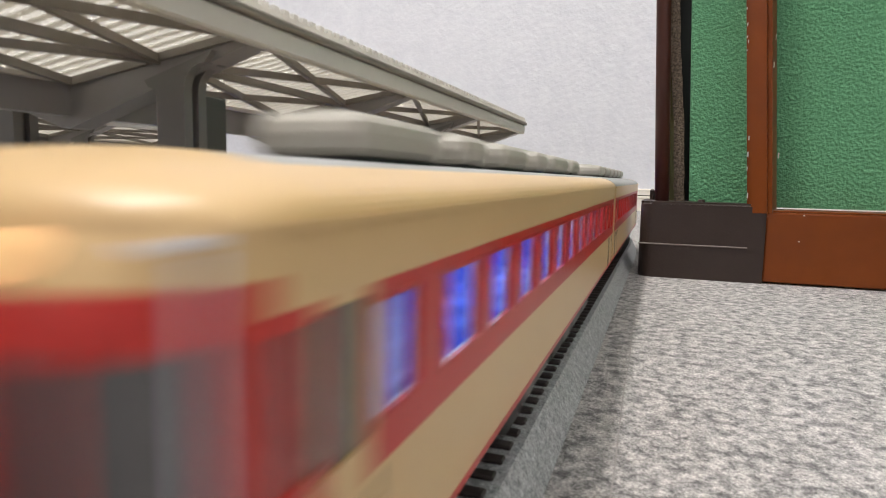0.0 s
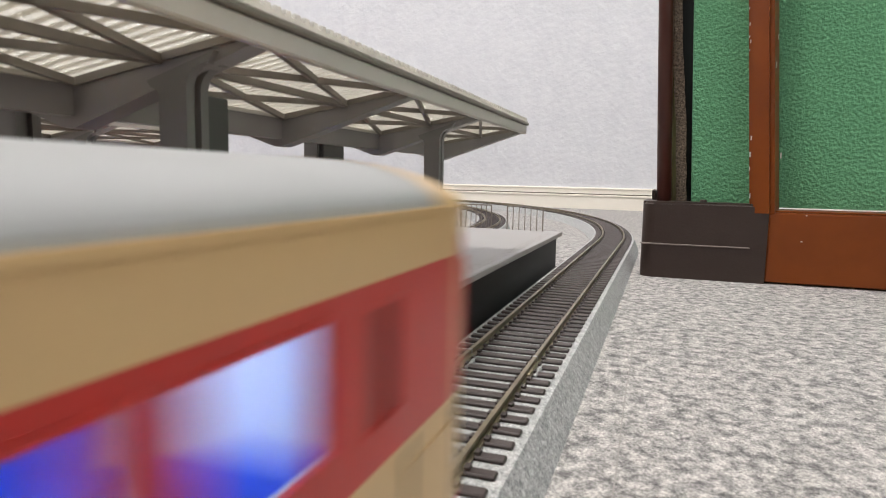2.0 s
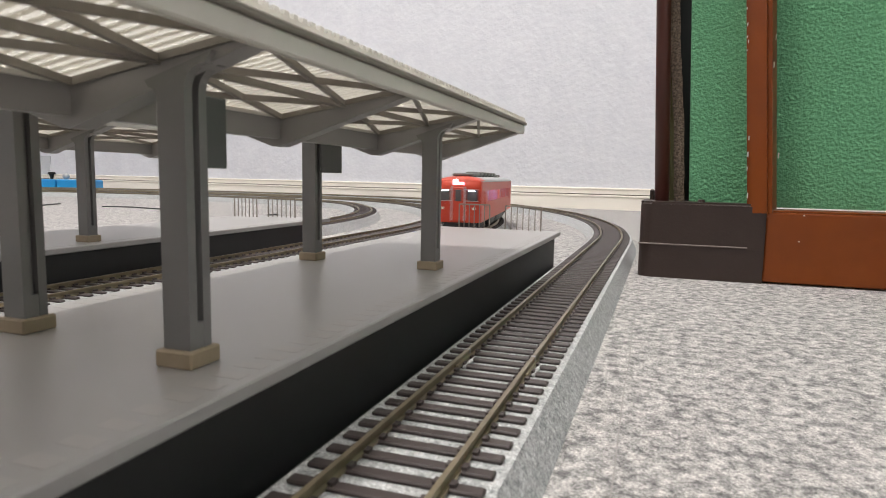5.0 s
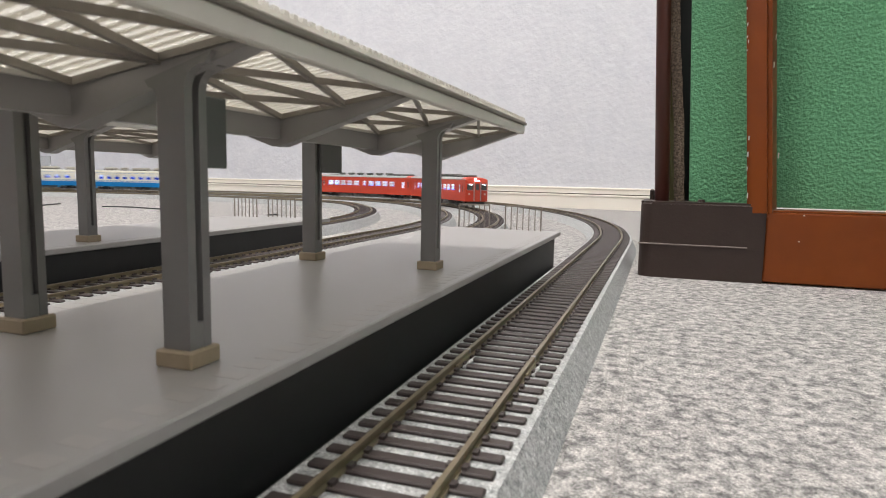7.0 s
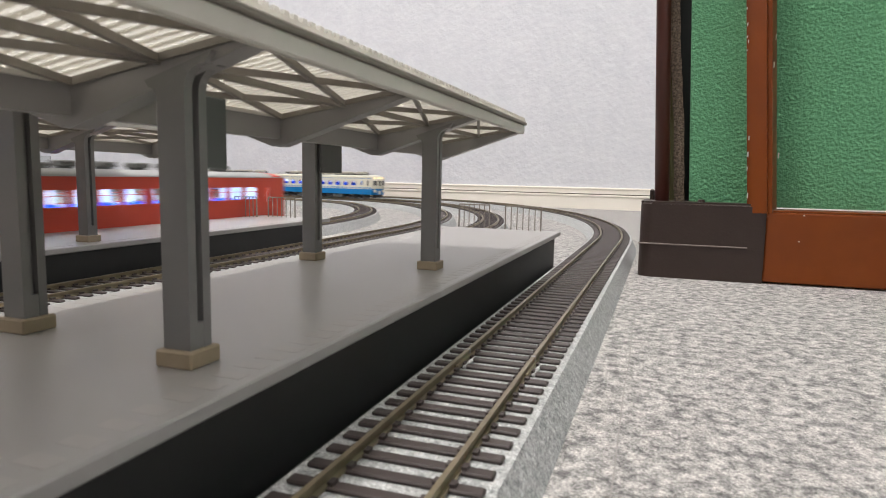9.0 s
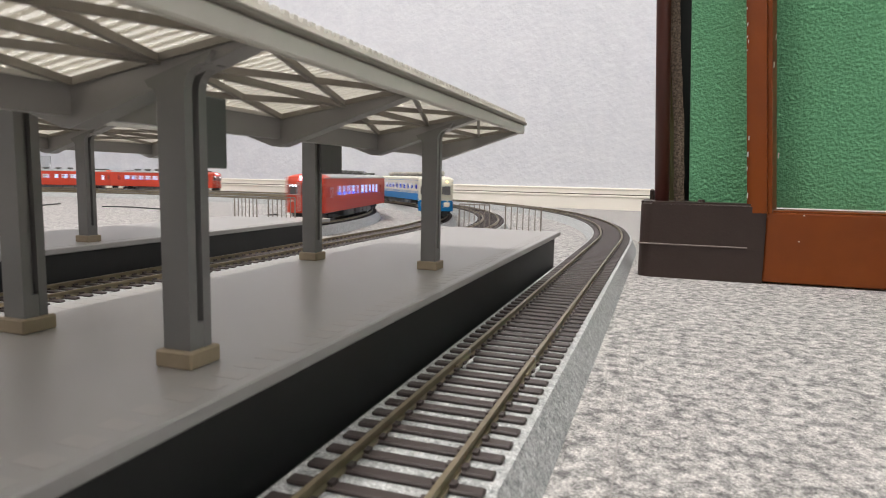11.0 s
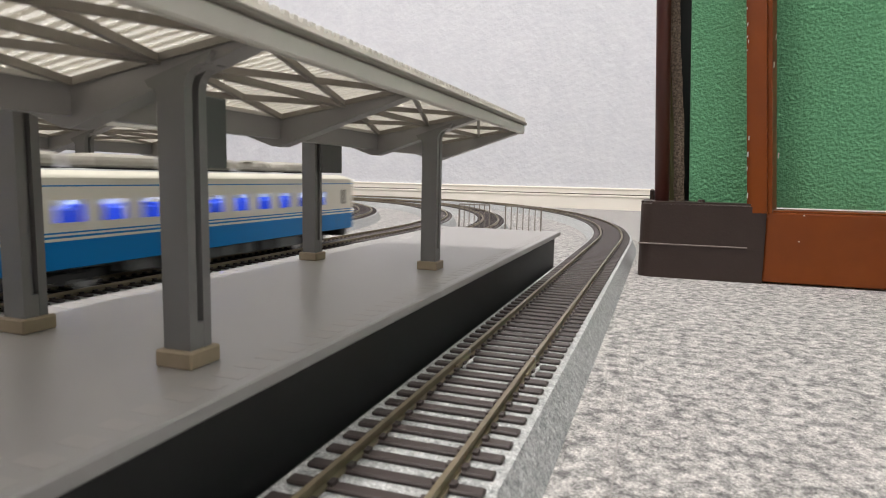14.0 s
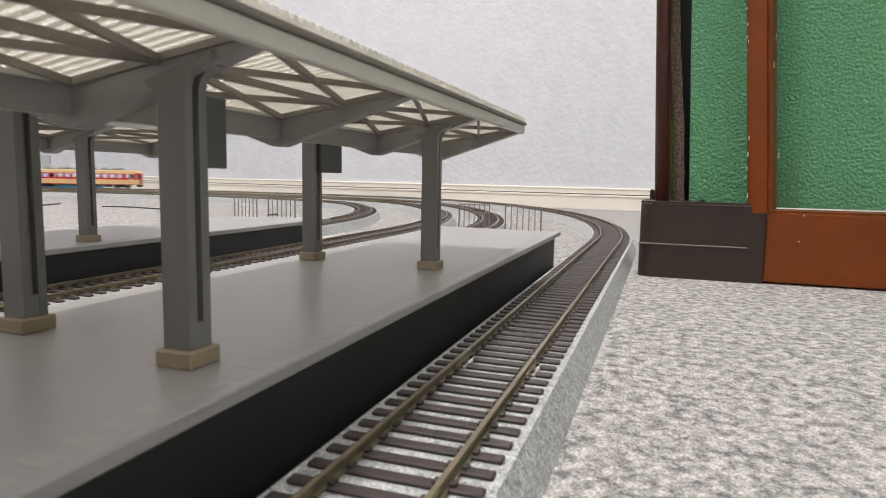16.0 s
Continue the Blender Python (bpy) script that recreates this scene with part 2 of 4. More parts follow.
# ---- room ----
def room():
    # carpet of large tiles laid edge to edge
    bm = bmesh.new()
    box(bm, -2300, 1500, -1600, 2300, -12, -0.6)
    tagged(link("floor", bm, CARPET), "mottled grey needle-felt carpet tiles under the track", "floor", kind="structure")
    a = math.atan2(212.0, -1471.0)
    wall = empty("wall_north", pose(-0.075, 1.263, 0, 0, 0, math.degrees(a)))
    tagged(wall, "white textured wallpaper wall with a cream skirting", "wall", kind="structure")
    part("wallpaper", boxed(-1700, 2500, -120, 0, -12, 2420), WALLPAPER, wall)
    base = empty("baseboard", pose(-0.075, 1.263, 0, 0, 0, math.degrees(a)))
    tagged(base, "cream two-step skirting board along the wall foot", "skirting board", kind="structure")
    bm = bmesh.new()
    prism(bm, [(0, -0.6), (8.5, -0.6), (8.5, 23.2), (10.5, 24.2), (10.5, 26.6), (9.3, 27.4), (0, 27.4)], -1600, 2450)
    part("lower_board", bm, SKIRTING, base)
    # the groove's shadow is painted as a dark strip between the boards
    part("groove", boxed(-1600, 2450, 0, 5.0, 27.4, 29.4), SKIRT_GROOVE_SHADE, base, "dark shadow groove")
    bm = bmesh.new()
    prism(bm, [(0, 29.4), (6.6, 29.4), (6.6, 37.4), (8.2, 38.3), (8.2, 40.2), (6.8, 41.2), (0, 41.4)], -1600, 2450)
    part("upper_board", bm, SKIRTING, base)
    for nm, b in (("wall_south", (-2300, 1500, -1700, -1600, -12, 2420)), ("wall_west", (-2400, -2300, -1600, 2300, -12, 2420)), ("wall_east", (1500, 1600, -1600, 2300, -12, 2420))):
        tagged(link(nm, boxed(*b), WALLPAPER), "plain white wallpaper wall closing the room", "wall", kind="structure")
    tagged(link("ceiling", boxed(-2400, 1600, -1700, 2400, 2420, 2500), CEILING), "plain white ceiling", "ceiling", kind="structure")
    # carpet tile joint beside the track
    bm = bmesh.new()
    wob = 0.0
    for i in range(46):
        y0 = -150 + i * 25
        wob2 = random.uniform(-0.3, 0.3)
        x0 = -4.5 - 0.0155 * y0
        bar(bm, (x0 + wob, y0, -0.6), (x0 - 0.39 + wob2, y0 + 25.2, -0.6), 0.3, 0.3)
        wob = wob2
    tagged(link("carpet_seam", bm, THREAD), "thin seam where two carpet tiles meet", "carpet seam", kind="structure")


# ---- track ----
def ring(track, off0, off1, z0, z1, step, s0, s1, taper=0.0):
    """A strip of rectangular section that follows a loop between two offsets to the right of its heading."""
    bm = bmesh.new()
    n = max(2, int((s1 - s0) / step))
    last = None
    for i in range(n + 1):
        x, y, h = along(track, s0 + (s1 - s0) * i / n)
        sx, sy = math.sin(h), -math.cos(h)
        vs = [bm.verts.new((x + sx * o, y + sy * o, z)) for o, z in ((off0 - taper, z0), (off1 + taper, z0), (off1, z1), (off0, z1))]
        if last:
            for k in range(4):
                bm.faces.new((last[k], last[(k + 1) % 4], vs[(k + 1) % 4], vs[k]))
        else:
            bm.faces.new(vs[::-1])
        last = vs
    bm.faces.new(last)
    bmesh.ops.recalc_face_normals(bm, faces=bm.faces)
    return bm


def railway(track):
    root = empty("railway_track")
    tagged(root, "model railway loop with grey ballast roadbed and brown sleepers", "railway track", group="railway loops", kind="structure")
    L = LOOP_LEN[track]
    part("roadbed", ring(track, -16.5, 16.5, -0.6, RAIL_Z - 2.6, 12, 0, L, 4.0), BALLAST, root)
    for side, nm in ((-1, "rail"), (1, "rail")):
        c = side * 8.75
        r = part(nm, ring(track, c - 0.47, c + 0.47, RAIL_Z - 0.75, RAIL_Z, 8, 0, L), RAIL, root, "brownish nickel rail")
        part("rail_web", ring(track, c - 0.28, c + 0.28, RAIL_Z - 1.9, RAIL_Z - 0.7, 10, 0, L), RAIL, r)
        part("rail_foot", ring(track, c - 1.0, c + 1.0, RAIL_Z - 2.15, RAIL_Z - 1.6, 10, 0, L), RAIL, r)
    # sleepers: the ones the camera passes nearest are pieces of their own
    pitch = 6.15
    me = None
    many = bmesh.new()
    n = int(L / pitch)
    near = 0
    for i in range(n):
        s = i * pitch
        x, y, h = along(track, s)
        if track in (1, 3) and 20 < y < 900 and x > -330 and near < 150:
            near += 1
            if me is None:
                b = boxed(-1.3, 1.3, -15, 15, -2.6, -1.75, bevel=0.25)
                for yc in (-8.75, 8.75):
                    for o in (-1.35, 1.35):
                        box(b, -0.9, 0.9, yc + o - 0.5, yc + o + 0.5, -1.8, -1.15)
                ob = link("sleeper", b, SLEEPER)
                me = ob.data
            else:
                ob = new("sleeper", me)
            ob.parent = root
            ob.matrix_basis = Matrix.Translation((x * MM, y * MM, RAIL_Z * MM)) @ Matrix.Rotation(h, 4, "Z")
        elif y > -250:
            hx, hy, sx, sy = math.cos(h) * 1.3, math.sin(h) * 1.3, math.sin(h) * 15, -math.cos(h) * 15
            lo, hi = RAIL_Z - 2.6, RAIL_Z - 1.75
            q = [(x - hx - sx, y - hy - sy), (x + hx - sx, y + hy - sy), (x + hx + sx, y + hy + sy), (x - hx + sx, y - hy + sy)]
            vb = [many.verts.new((a, b2, lo)) for a, b2 in q]
            vt = [many.verts.new((a, b2, hi)) for a, b2 in q]
            many.faces.new(vt)
            for k in range(4):
                many.faces.new((vb[k], vb[(k + 1) % 4], vt[(k + 1) % 4], vt[k]))
    bmesh.ops.recalc_face_normals(many, faces=many.faces)
    ob = part("sleeper_row", many, SLEEPER, root)
    ob["kind"] = "stuff"
    # joiners with bright ends
    if track in (1, 3):
        yj = 158 if track == 1 else 160
        for side in (-1, 1):
            bm = bmesh.new()
            x0 = TRACK_X[track] + side * 8.75
            box(bm, x0 - 1.25, x0 + 1.25, yj - 13, yj - 1, RAIL_Z - 2.2, RAIL_Z - 0.9, bevel=0.2)
            j = part("rail_joiner", bm, RAIL, root, "metal rail joiner")
            part("joiner_tip", boxed(x0 - 0.6, x0 + 0.6, yj - 1.0, yj - 0.1, RAIL_Z - 1.4, RAIL_Z + 0.05), CHROME, j)
            bm = bmesh.new()
            box(bm, x0 + 1.3, x0 + 2.4, yj - 10, yj - 1, RAIL_Z - 2.6, RAIL_Z - 1.7, bevel=0.3)
            part("joiner_clip", bm, BALLAST, j)
    return root


# ---- platforms ----
PLAT_Z = 23.6


def platform(x0, x1, y0, y1, label):
    root = empty("station_platform")
    tagged(root, label, "platform", group="station platforms")
    part("deck", boxed(x0, x1, y0, y1, PLAT_Z - 2.6, PLAT_Z, bevel=0.35), PLAT, root, "grey plastic deck")
    part("wall", boxed(x0 + 2.2, x1 - 2.2, y0 + 3, y1 - 9, -0.6, PLAT_Z - 2.6), PLAT_SIDE, root, "black side wall")
    part("plinth", boxed(x0 + 0.8, x1 + 0.4, y0 + 3, y1 - 3, -0.6, 2.2, bevel=0.4), PLAT_SIDE, root)
    me = None
    for xe, d in ((x1, -1), (x0, 1)):
        for i in range(int((y1 - y0 - 6) / 5.6)):
            if me is None:
                ob = link("edge_marking", boxed(-2.6, 2.6, 0, 3.0, -0.2, 0.04), PLAT_LINE)
                me = ob.data
            else:
                ob = new("edge_marking", me)
            ob.parent = root
            ob.matrix_basis = pose((xe + d * 5.0) * MM, (y0 + 3 + i * 5.6) * MM, PLAT_Z * MM)
    return root


def fence(x0, x1, y0, y1, bars=7, h=15.0):
    root = empty("platform_fence")
    tagged(root, "low bronze-grey bar fence at the platform end", "fence", group="platform end fences")
    for i in range(bars):
        t = i / (bars - 1)
        x, y = x0 + (x1 - x0) * t, y0 + (y1 - y0) * t
        w = 0.75 if i in (0, bars - 1) else 0.5
        part("bar", bar(bmesh.new(), (x, y, PLAT_Z), (x, y, PLAT_Z + h), w, w), FENCE, root)
    part("top_rail", bar(bmesh.new(), (x0, y0, PLAT_Z + h), (x1, y1, PLAT_Z + h), 0.9, 0.8), FENCE, root)
    return root


def canopy(cx, ys, posts, label, boards=()):
    """A butterfly canopy: arms rise outward from a low middle over twin posts; braces, purlins and ribbed sheets.
    ys: the frames along the platform, the outer end first; posts: (x, y, side) of each post."""
    root = empty("platform_canopy")
    tagged(root, label, "canopy", group="platform canopies")
    HALF, ZM, ZS, ZT = 40.0, 71.9, 78.7, 76.4   # half width; underside of the sheets at the middle and at the rim
    DEEP, THIN = 8.3, 2.6
    y_end, y_in = ys[0], ys[-1]
    z_at = lambda d: ZM + (ZS - ZM) * abs(d) / HALF
    under = lambda d: z_at(d) - DEEP + (DEEP - THIN) * min(abs(d), HALF - 1.6) / (HALF - 1.6)

    def outline(x, side, inset, low):
        """Shaft that flares in a round haunch into the arm on its outer side and in a small one on the inner side."""
        w, r, q = 2.75, 4.0, 1.6
        pts = [(x - side * (w - inset), low), (x + side * (w - inset), low)]
        d_out = abs(x - cx) + w + r
        for k in range(9):
            a = radians(90 * k / 8)
            pts.append((x + side * (w - inset + r * (1 - math.cos(a))), under(d_out) + inset * 0.8 - r + r * math.sin(a)))
        pts.append((x + side * (w + r + 1.5), under(d_out + 1.5) + 1.4))
        pts.append((x - side * (w + q + 0.8), under(abs(x - cx) - w - q - 0.8) + 1.4))
        d_in = abs(x - cx) - w - q
        for k in range(6):
            a = radians(90 - 90 * k / 5)
            pts.append((x - side * (w - inset + q * (1 - math.cos(a))), under(d_in) + inset * 0.8 - q + q * math.sin(a)))
        return pts

    for x, y, side in posts:
        foot_top = PLAT_Z + 3.0
        shaft = bmesh.new()
        prism(shaft, outline(x, side, 0.0, foot_top), y - 2.6, y - 0.75, "y")
        p = part("post", shaft, POST_GREY, root, "grey plastic canopy post with a drainpipe groove")
        part("web", prism(bmesh.new(), outline(x, side, 1.3, foot_top + 4.5), y - 0.75, y + 0.75, "y"), POST_GREY, p)
        part("web_root", boxed(x - 2.7, x + 2.7, y - 0.75, y + 0.75, foot_top, foot_top + 4.5), POST_GREY, p)
        part("rear_flange", prism(bmesh.new(), outline(x, side, 0.0, foot_top), y + 0.75, y + 2.6, "y"), POST_GREY, p)
        part("foot", boxed(x - 3.75, x + 3.75, y - 3.75, y + 3.75, PLAT_Z, foot_top, bevel=0.3), FOOT, p, "tan painted square foot")
    for y in ys:
        for side in (-1, 1):
            prof = [(cx, z_at(0) - DEEP), (cx + side * 1.2, z_at(0) - DEEP), (cx + side * (HALF - 1.6), z_at(HALF) - THIN), (cx + side * (HALF - 1.6), z_at(HALF) - 0.1), (cx, z_at(0) - 0.1)]
            a = part("arm", prism(bmesh.new(), prof, y - 2.3, y + 2.3, "y"), STEEL_GREY, root)
            # thin flange along the arm's top edge
            lip = [(cx + side * 1.6, z_at(1.6) - 1.5), (cx + side * (HALF - 3), z_at(HALF - 3) - 1.3), (cx + side * (HALF - 3), z_at(HALF - 3) - 0.1), (cx + side * 1.6, z_at(1.6) - 0.1)]
            part("top_flange", prism(bmesh.new(), lip, y - 2.9, y + 2.9, "y"), LATTICE, a)
    for q, ya, yb in boards:
        part("hanging_board", boxed(q, q + 1.2, ya, yb, 57.0, 69.5, bevel=0.2), SLAB_GREY, root, "dark grey board below the arm")
    part("middle_beam", boxed(cx - 1.3, cx + 1.3, y_in, y_end, z_at(0) - 6.3, z_at(0) - 0.9), STEEL_GREY, root)
    part("middle_strip", boxed(cx - 2.2, cx + 2.2, y_in, y_end, z_at(0) - 0.9, z_at(0) - 0.1), FASCIA, root, "pale sheet edge along the middle beam")
    for side in (-1, 1):
        xo = cx + side * HALF
        part("fascia", boxed(min(xo, xo - side * 2.2), max(xo, xo - side * 2.2), y_in - 2, y_end + 2.5, ZT - 0.6, ZT + 3.0, bevel=0.35), FASCIA, root, "beige roof edge strip")
        part("gutter", boxed(min(xo + side * 1.0, xo - side * 1.4), max(xo + side * 1.0, xo - side * 1.4), y_in - 2, y_end + 2.5, ZT + 3.05, ZT + 4.3, bevel=0.3), LATTICE, root, "brownish gutter lip")
        # one purlin at mid-arm, and crossed braces in each half of a bay
        part("purlin", bar(bmesh.new(), (cx + side * 20.3, y_in, z_at(20.3) - 1.0), (cx + side * 20.3, y_end, z_at(20.3) - 1.0), 1.1, 1.5), LATTICE, root)
        for y1, y0 in zip(ys[:-1], ys[1:]):
            for da, db in ((1.5, 20.3), (20.3, 1.5), (20.3, 37.5), (37.5, 20.3)):
                drop = 0.8 if da < db else 0.95
                part("brace", bar(bmesh.new(), (cx + side * da, y1 - 2, z_at(da) - drop), (cx + side * db, y0 + 2, z_at(db) - drop), 1.1, 1.3), LATTICE, root)
        # milky sheet with moulded ribs on it
        bm = bmesh.new()
        prism(bm, [(cx + side * 0.5, z_at(0)), (cx + side * (HALF - 2.4), z_at(HALF)), (cx + side * (HALF - 2.4), z_at(HALF) + 0.5), (cx + side * 0.5, z_at(0) + 0.5)], y_in - 2, y_end + 2.2, "y")
        part("roof_sheet", bm, ROOFING, root, "milky off-white roof sheet")
        bm = bmesh.new()
        y = y_in - 1.6
        while y < y_end + 1.4:
            bar(bm, (cx + side * 0.6, y, z_at(0) - 0.05), (cx + side * (HALF - 2.4), y, z_at(HALF) - 0.05), 1.2, 0.08)
            y += 2.7
        part("roof_ribs", bm, RIB, root)["kind"] = "stuff"
        prof = [(y_end + 2.2, ZT + 4.32), (y_in, ZT + 4.32)]
        y = y_in
        while y < y_end + 1:
            prof += [(y, ZT + 6.0), (y + 1.5, ZT + 6.0), (y + 1.5, ZT + 5.1), (y + 2.8, ZT + 5.1)]
            y += 2.8
        prof = [q for q in prof if q[0] <= y_end + 2.2]
        part("ribbed_edge", prism(bmesh.new(), prof, min(xo - side * 3.5, xo + side * 0.6), max(xo - side * 3.5, xo + side * 0.6)), ROOFING, root, "corrugated roof sheet ends along the rim")
    return root


# ---- folding table frame leaning beside the track ----
def table_frame():
    root = empty("folding_table")
    tagged(root, "folded green-felt game table on edge, brown wooden frame", "table")
    bm = bmesh.new()
    prof = []
    R, n = 7.0, 8
    X0, X1, Y0, Y1 = -12.5, 55.2, 395.0, 452.0
    for k in range(n + 1):
        a = radians(180 + 90 * k / n)
        prof.append((X0 + R + R * math.cos(a), Y0 + R + R * math.sin(a)))
    prof += [(X1, Y0), (X1, Y1), (X0, Y1)]
    lo = [bm.verts.new((x, y, -0.6)) for x, y in prof]
    hi = [bm.verts.new((x, y, 44.4)) for x, y in prof]
    m = len(prof)
    for i in range(m):
        bm.faces.new((lo[i], lo[(i + 1) % m], hi[(i + 1) % m], hi[i]))
    bm.faces.new(hi)
    bm.faces.new(lo[::-1])
    bmesh.ops.bevel(bm, geom=[e for e in bm.edges if all(v.co.z > 40 for v in e.verts)], offset=1.6, segments=3, affect="EDGES")
    bmesh.ops.recalc_face_normals(bm, faces=bm.faces)
    corner = part("corner_guard", bm, PLASTIC, root, "dark brown moulded plastic corner", smooth=False)
    part("ridge", boxed(-13.1, 46.5, 394.3, 396, 19.0, 19.8, bevel=0.25), RIDGE, corner, "thin moulded ridge")
    for sx, sy in ((0.0, 425), (21.0, 402)):
        bm = bmesh.new()
        tube(bm, sx, sy, 44.2, 46.0, 2.4, 1.6)
        part("screw", bm, PLASTIC, corner)
    part("bottom_rail", boxed(55.2, 700, 396.2, 418, 0.4, 40.2, bevel=0.9, seg=2), WOOD, root, "orange-brown stained wooden rail")
    part("rail_lip", boxed(55.2, 700, 396.6, 424, 40.25, 41.2, bevel=0.3), WOOD, root)
    bm = bmesh.new()
    bar(bm, (53.6, 403, 37.0), (43.8, 406, 460), 18.8, 13)
    bmesh.ops.bevel(bm, geom=list(bm.edges), offset=2.4, segments=4, affect="EDGES")
    part("batten", bm, WOOD, root, "varnished wooden batten with nicked edge")
    bm = bmesh.new()
    box(bm, 15.0, 700, 414, 424, 42.3, 480)
    f = part("felt_panel", bm, FELT, root, "green napped felt panel")
    # shade between felt panel and board edge, put in as a black strip
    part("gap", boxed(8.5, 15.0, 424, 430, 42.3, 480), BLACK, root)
    bm = bmesh.new()
    prev = None
    w = 0.0
    for i in range(210):
        z = 42.3 + i * 2
        w2 = 0.85 * w + random.uniform(-0.22, 0.22)
        bar(bm, (9.6 + w - 0.034 * (z - 42), 420, z), (9.6 + w2 - 0.034 * (z - 40), 420, z + 2.1), 3.0 + random.uniform(-0.4, 0.4), 6)
        w = w2
    part("board_edge", bm, CARD, root, "frayed raw fibreboard edge")
    part("olive_board", boxed(2.6, 7.4, 421, 428, 42.3, 480), OLIVE, root)
    bm = bmesh.new()
    tube(bm, 0, 0, 42.3, 480, 4.3, 4.3, 20)
    bmesh.ops.translate(bm, verts=bm.verts, vec=(-0.8, 414, 0))
    part("dark_leg", bm, WOOD_DARK, root, "dark red lacquered leg", smooth=True)
    for ob in root.children_recursive:
        if ob.name.split(".")[0] in ("batten", "felt_panel", "gap", "board_edge", "olive_board", "dark_leg"):
            for vert in ob.data.vertices:
                vert.co.x -= 0.045 * (vert.co.z - 0.0423)
    # worn pale edge and nicks on the batten
    nick = random.Random(5)
    for k in range(16):
        z = 46 + nick.uniform(0, 118)
        x = 45.3 - 0.0682 * (z - 42.3) + (nick.uniform(-0.5, 0.5) if k % 3 else nick.uniform(4, 16))
        part("nick", boxed(x, x + nick.uniform(0.25, 0.7), 396.0, 397.4, z, z + nick.uniform(0.4, 3.2), bevel=0.08), FASCIA, root, "pale worn nick")
    for cxx, cz in ((72.0, 24.0), (73.5, 38.6)):
        part("paint_chip", boxed(cxx, cxx + 0.9, 395.9, 396.4, cz, cz + 0.6, bevel=0.12), FASCIA, root, "pale chipped spot")
    part("latch", boxed(-8.5, -5.5, 430, 434, 42.4, 51, bevel=0.8), PLASTIC, root)
    return root


# ---- trains ----
HALF_W, HALF_L = 18.0, 131.0


def roof_profile(z0, top, w=HALF_W, n=14, flat=0.0):
    """Rounded roof section from one gutter over the top to the other."""
    pts = []
    for k in range(n + 1):
        a = radians(180 * k / n)
        c, s = math.cos(a), math.sin(a)
        pts.append((w * (abs(c) ** 0.78) * (1 if c >= 0 else -1), z0 + (top - z0) * s ** 0.95))
    return pts


def wall_with_windows(bm, y0, y1, z0, z1, x0, x1, wins):
    """A side wall between x0 and x1 with openings (a, b, low, high), as one connected sheet with thickness."""
    xs = sorted({x0, x1, *[q for w in wins for q in w[:2]]})
    zs = sorted({z0, z1, *[q for w in wins for q in w[2:]]})
    solid = {}
    for i in range(len(xs) - 1):
        for k in range(len(zs) - 1):
            mx, mz = (xs[i] + xs[i + 1]) / 2, (zs[k] + zs[k + 1]) / 2
            solid[i, k] = not any(w[0] < mx < w[1] and w[2] < mz < w[3] for w in wins)
    made = {}

    def v(i, k, y):
        if (i, k, y) not in made:
            made[i, k, y] = bm.verts.new((xs[i], y, zs[k]))
        return made[i, k, y]
    for (i, k), full in solid.items():
        if not full:
            continue
        for y in (y0, y1):
            bm.faces.new((v(i, k, y), v(i + 1, k, y), v(i + 1, k + 1, y), v(i, k + 1, y)))
        for (di, dk), (p, q) in (((-1, 0), ((i, k), (i, k + 1))), ((1, 0), ((i + 1, k), (i + 1, k + 1))), ((0, -1), ((i, k), (i + 1, k))), ((0, 1), ((i, k + 1), (i + 1, k + 1)))):
            if not solid.get((i + di, k + dk), False):
                bm.faces.new((v(*p, y0), v(*q, y0), v(*q, y1), v(*p, y1)))
    bmesh.ops.recalc_face_normals(bm, faces=bm.faces)
    return bm


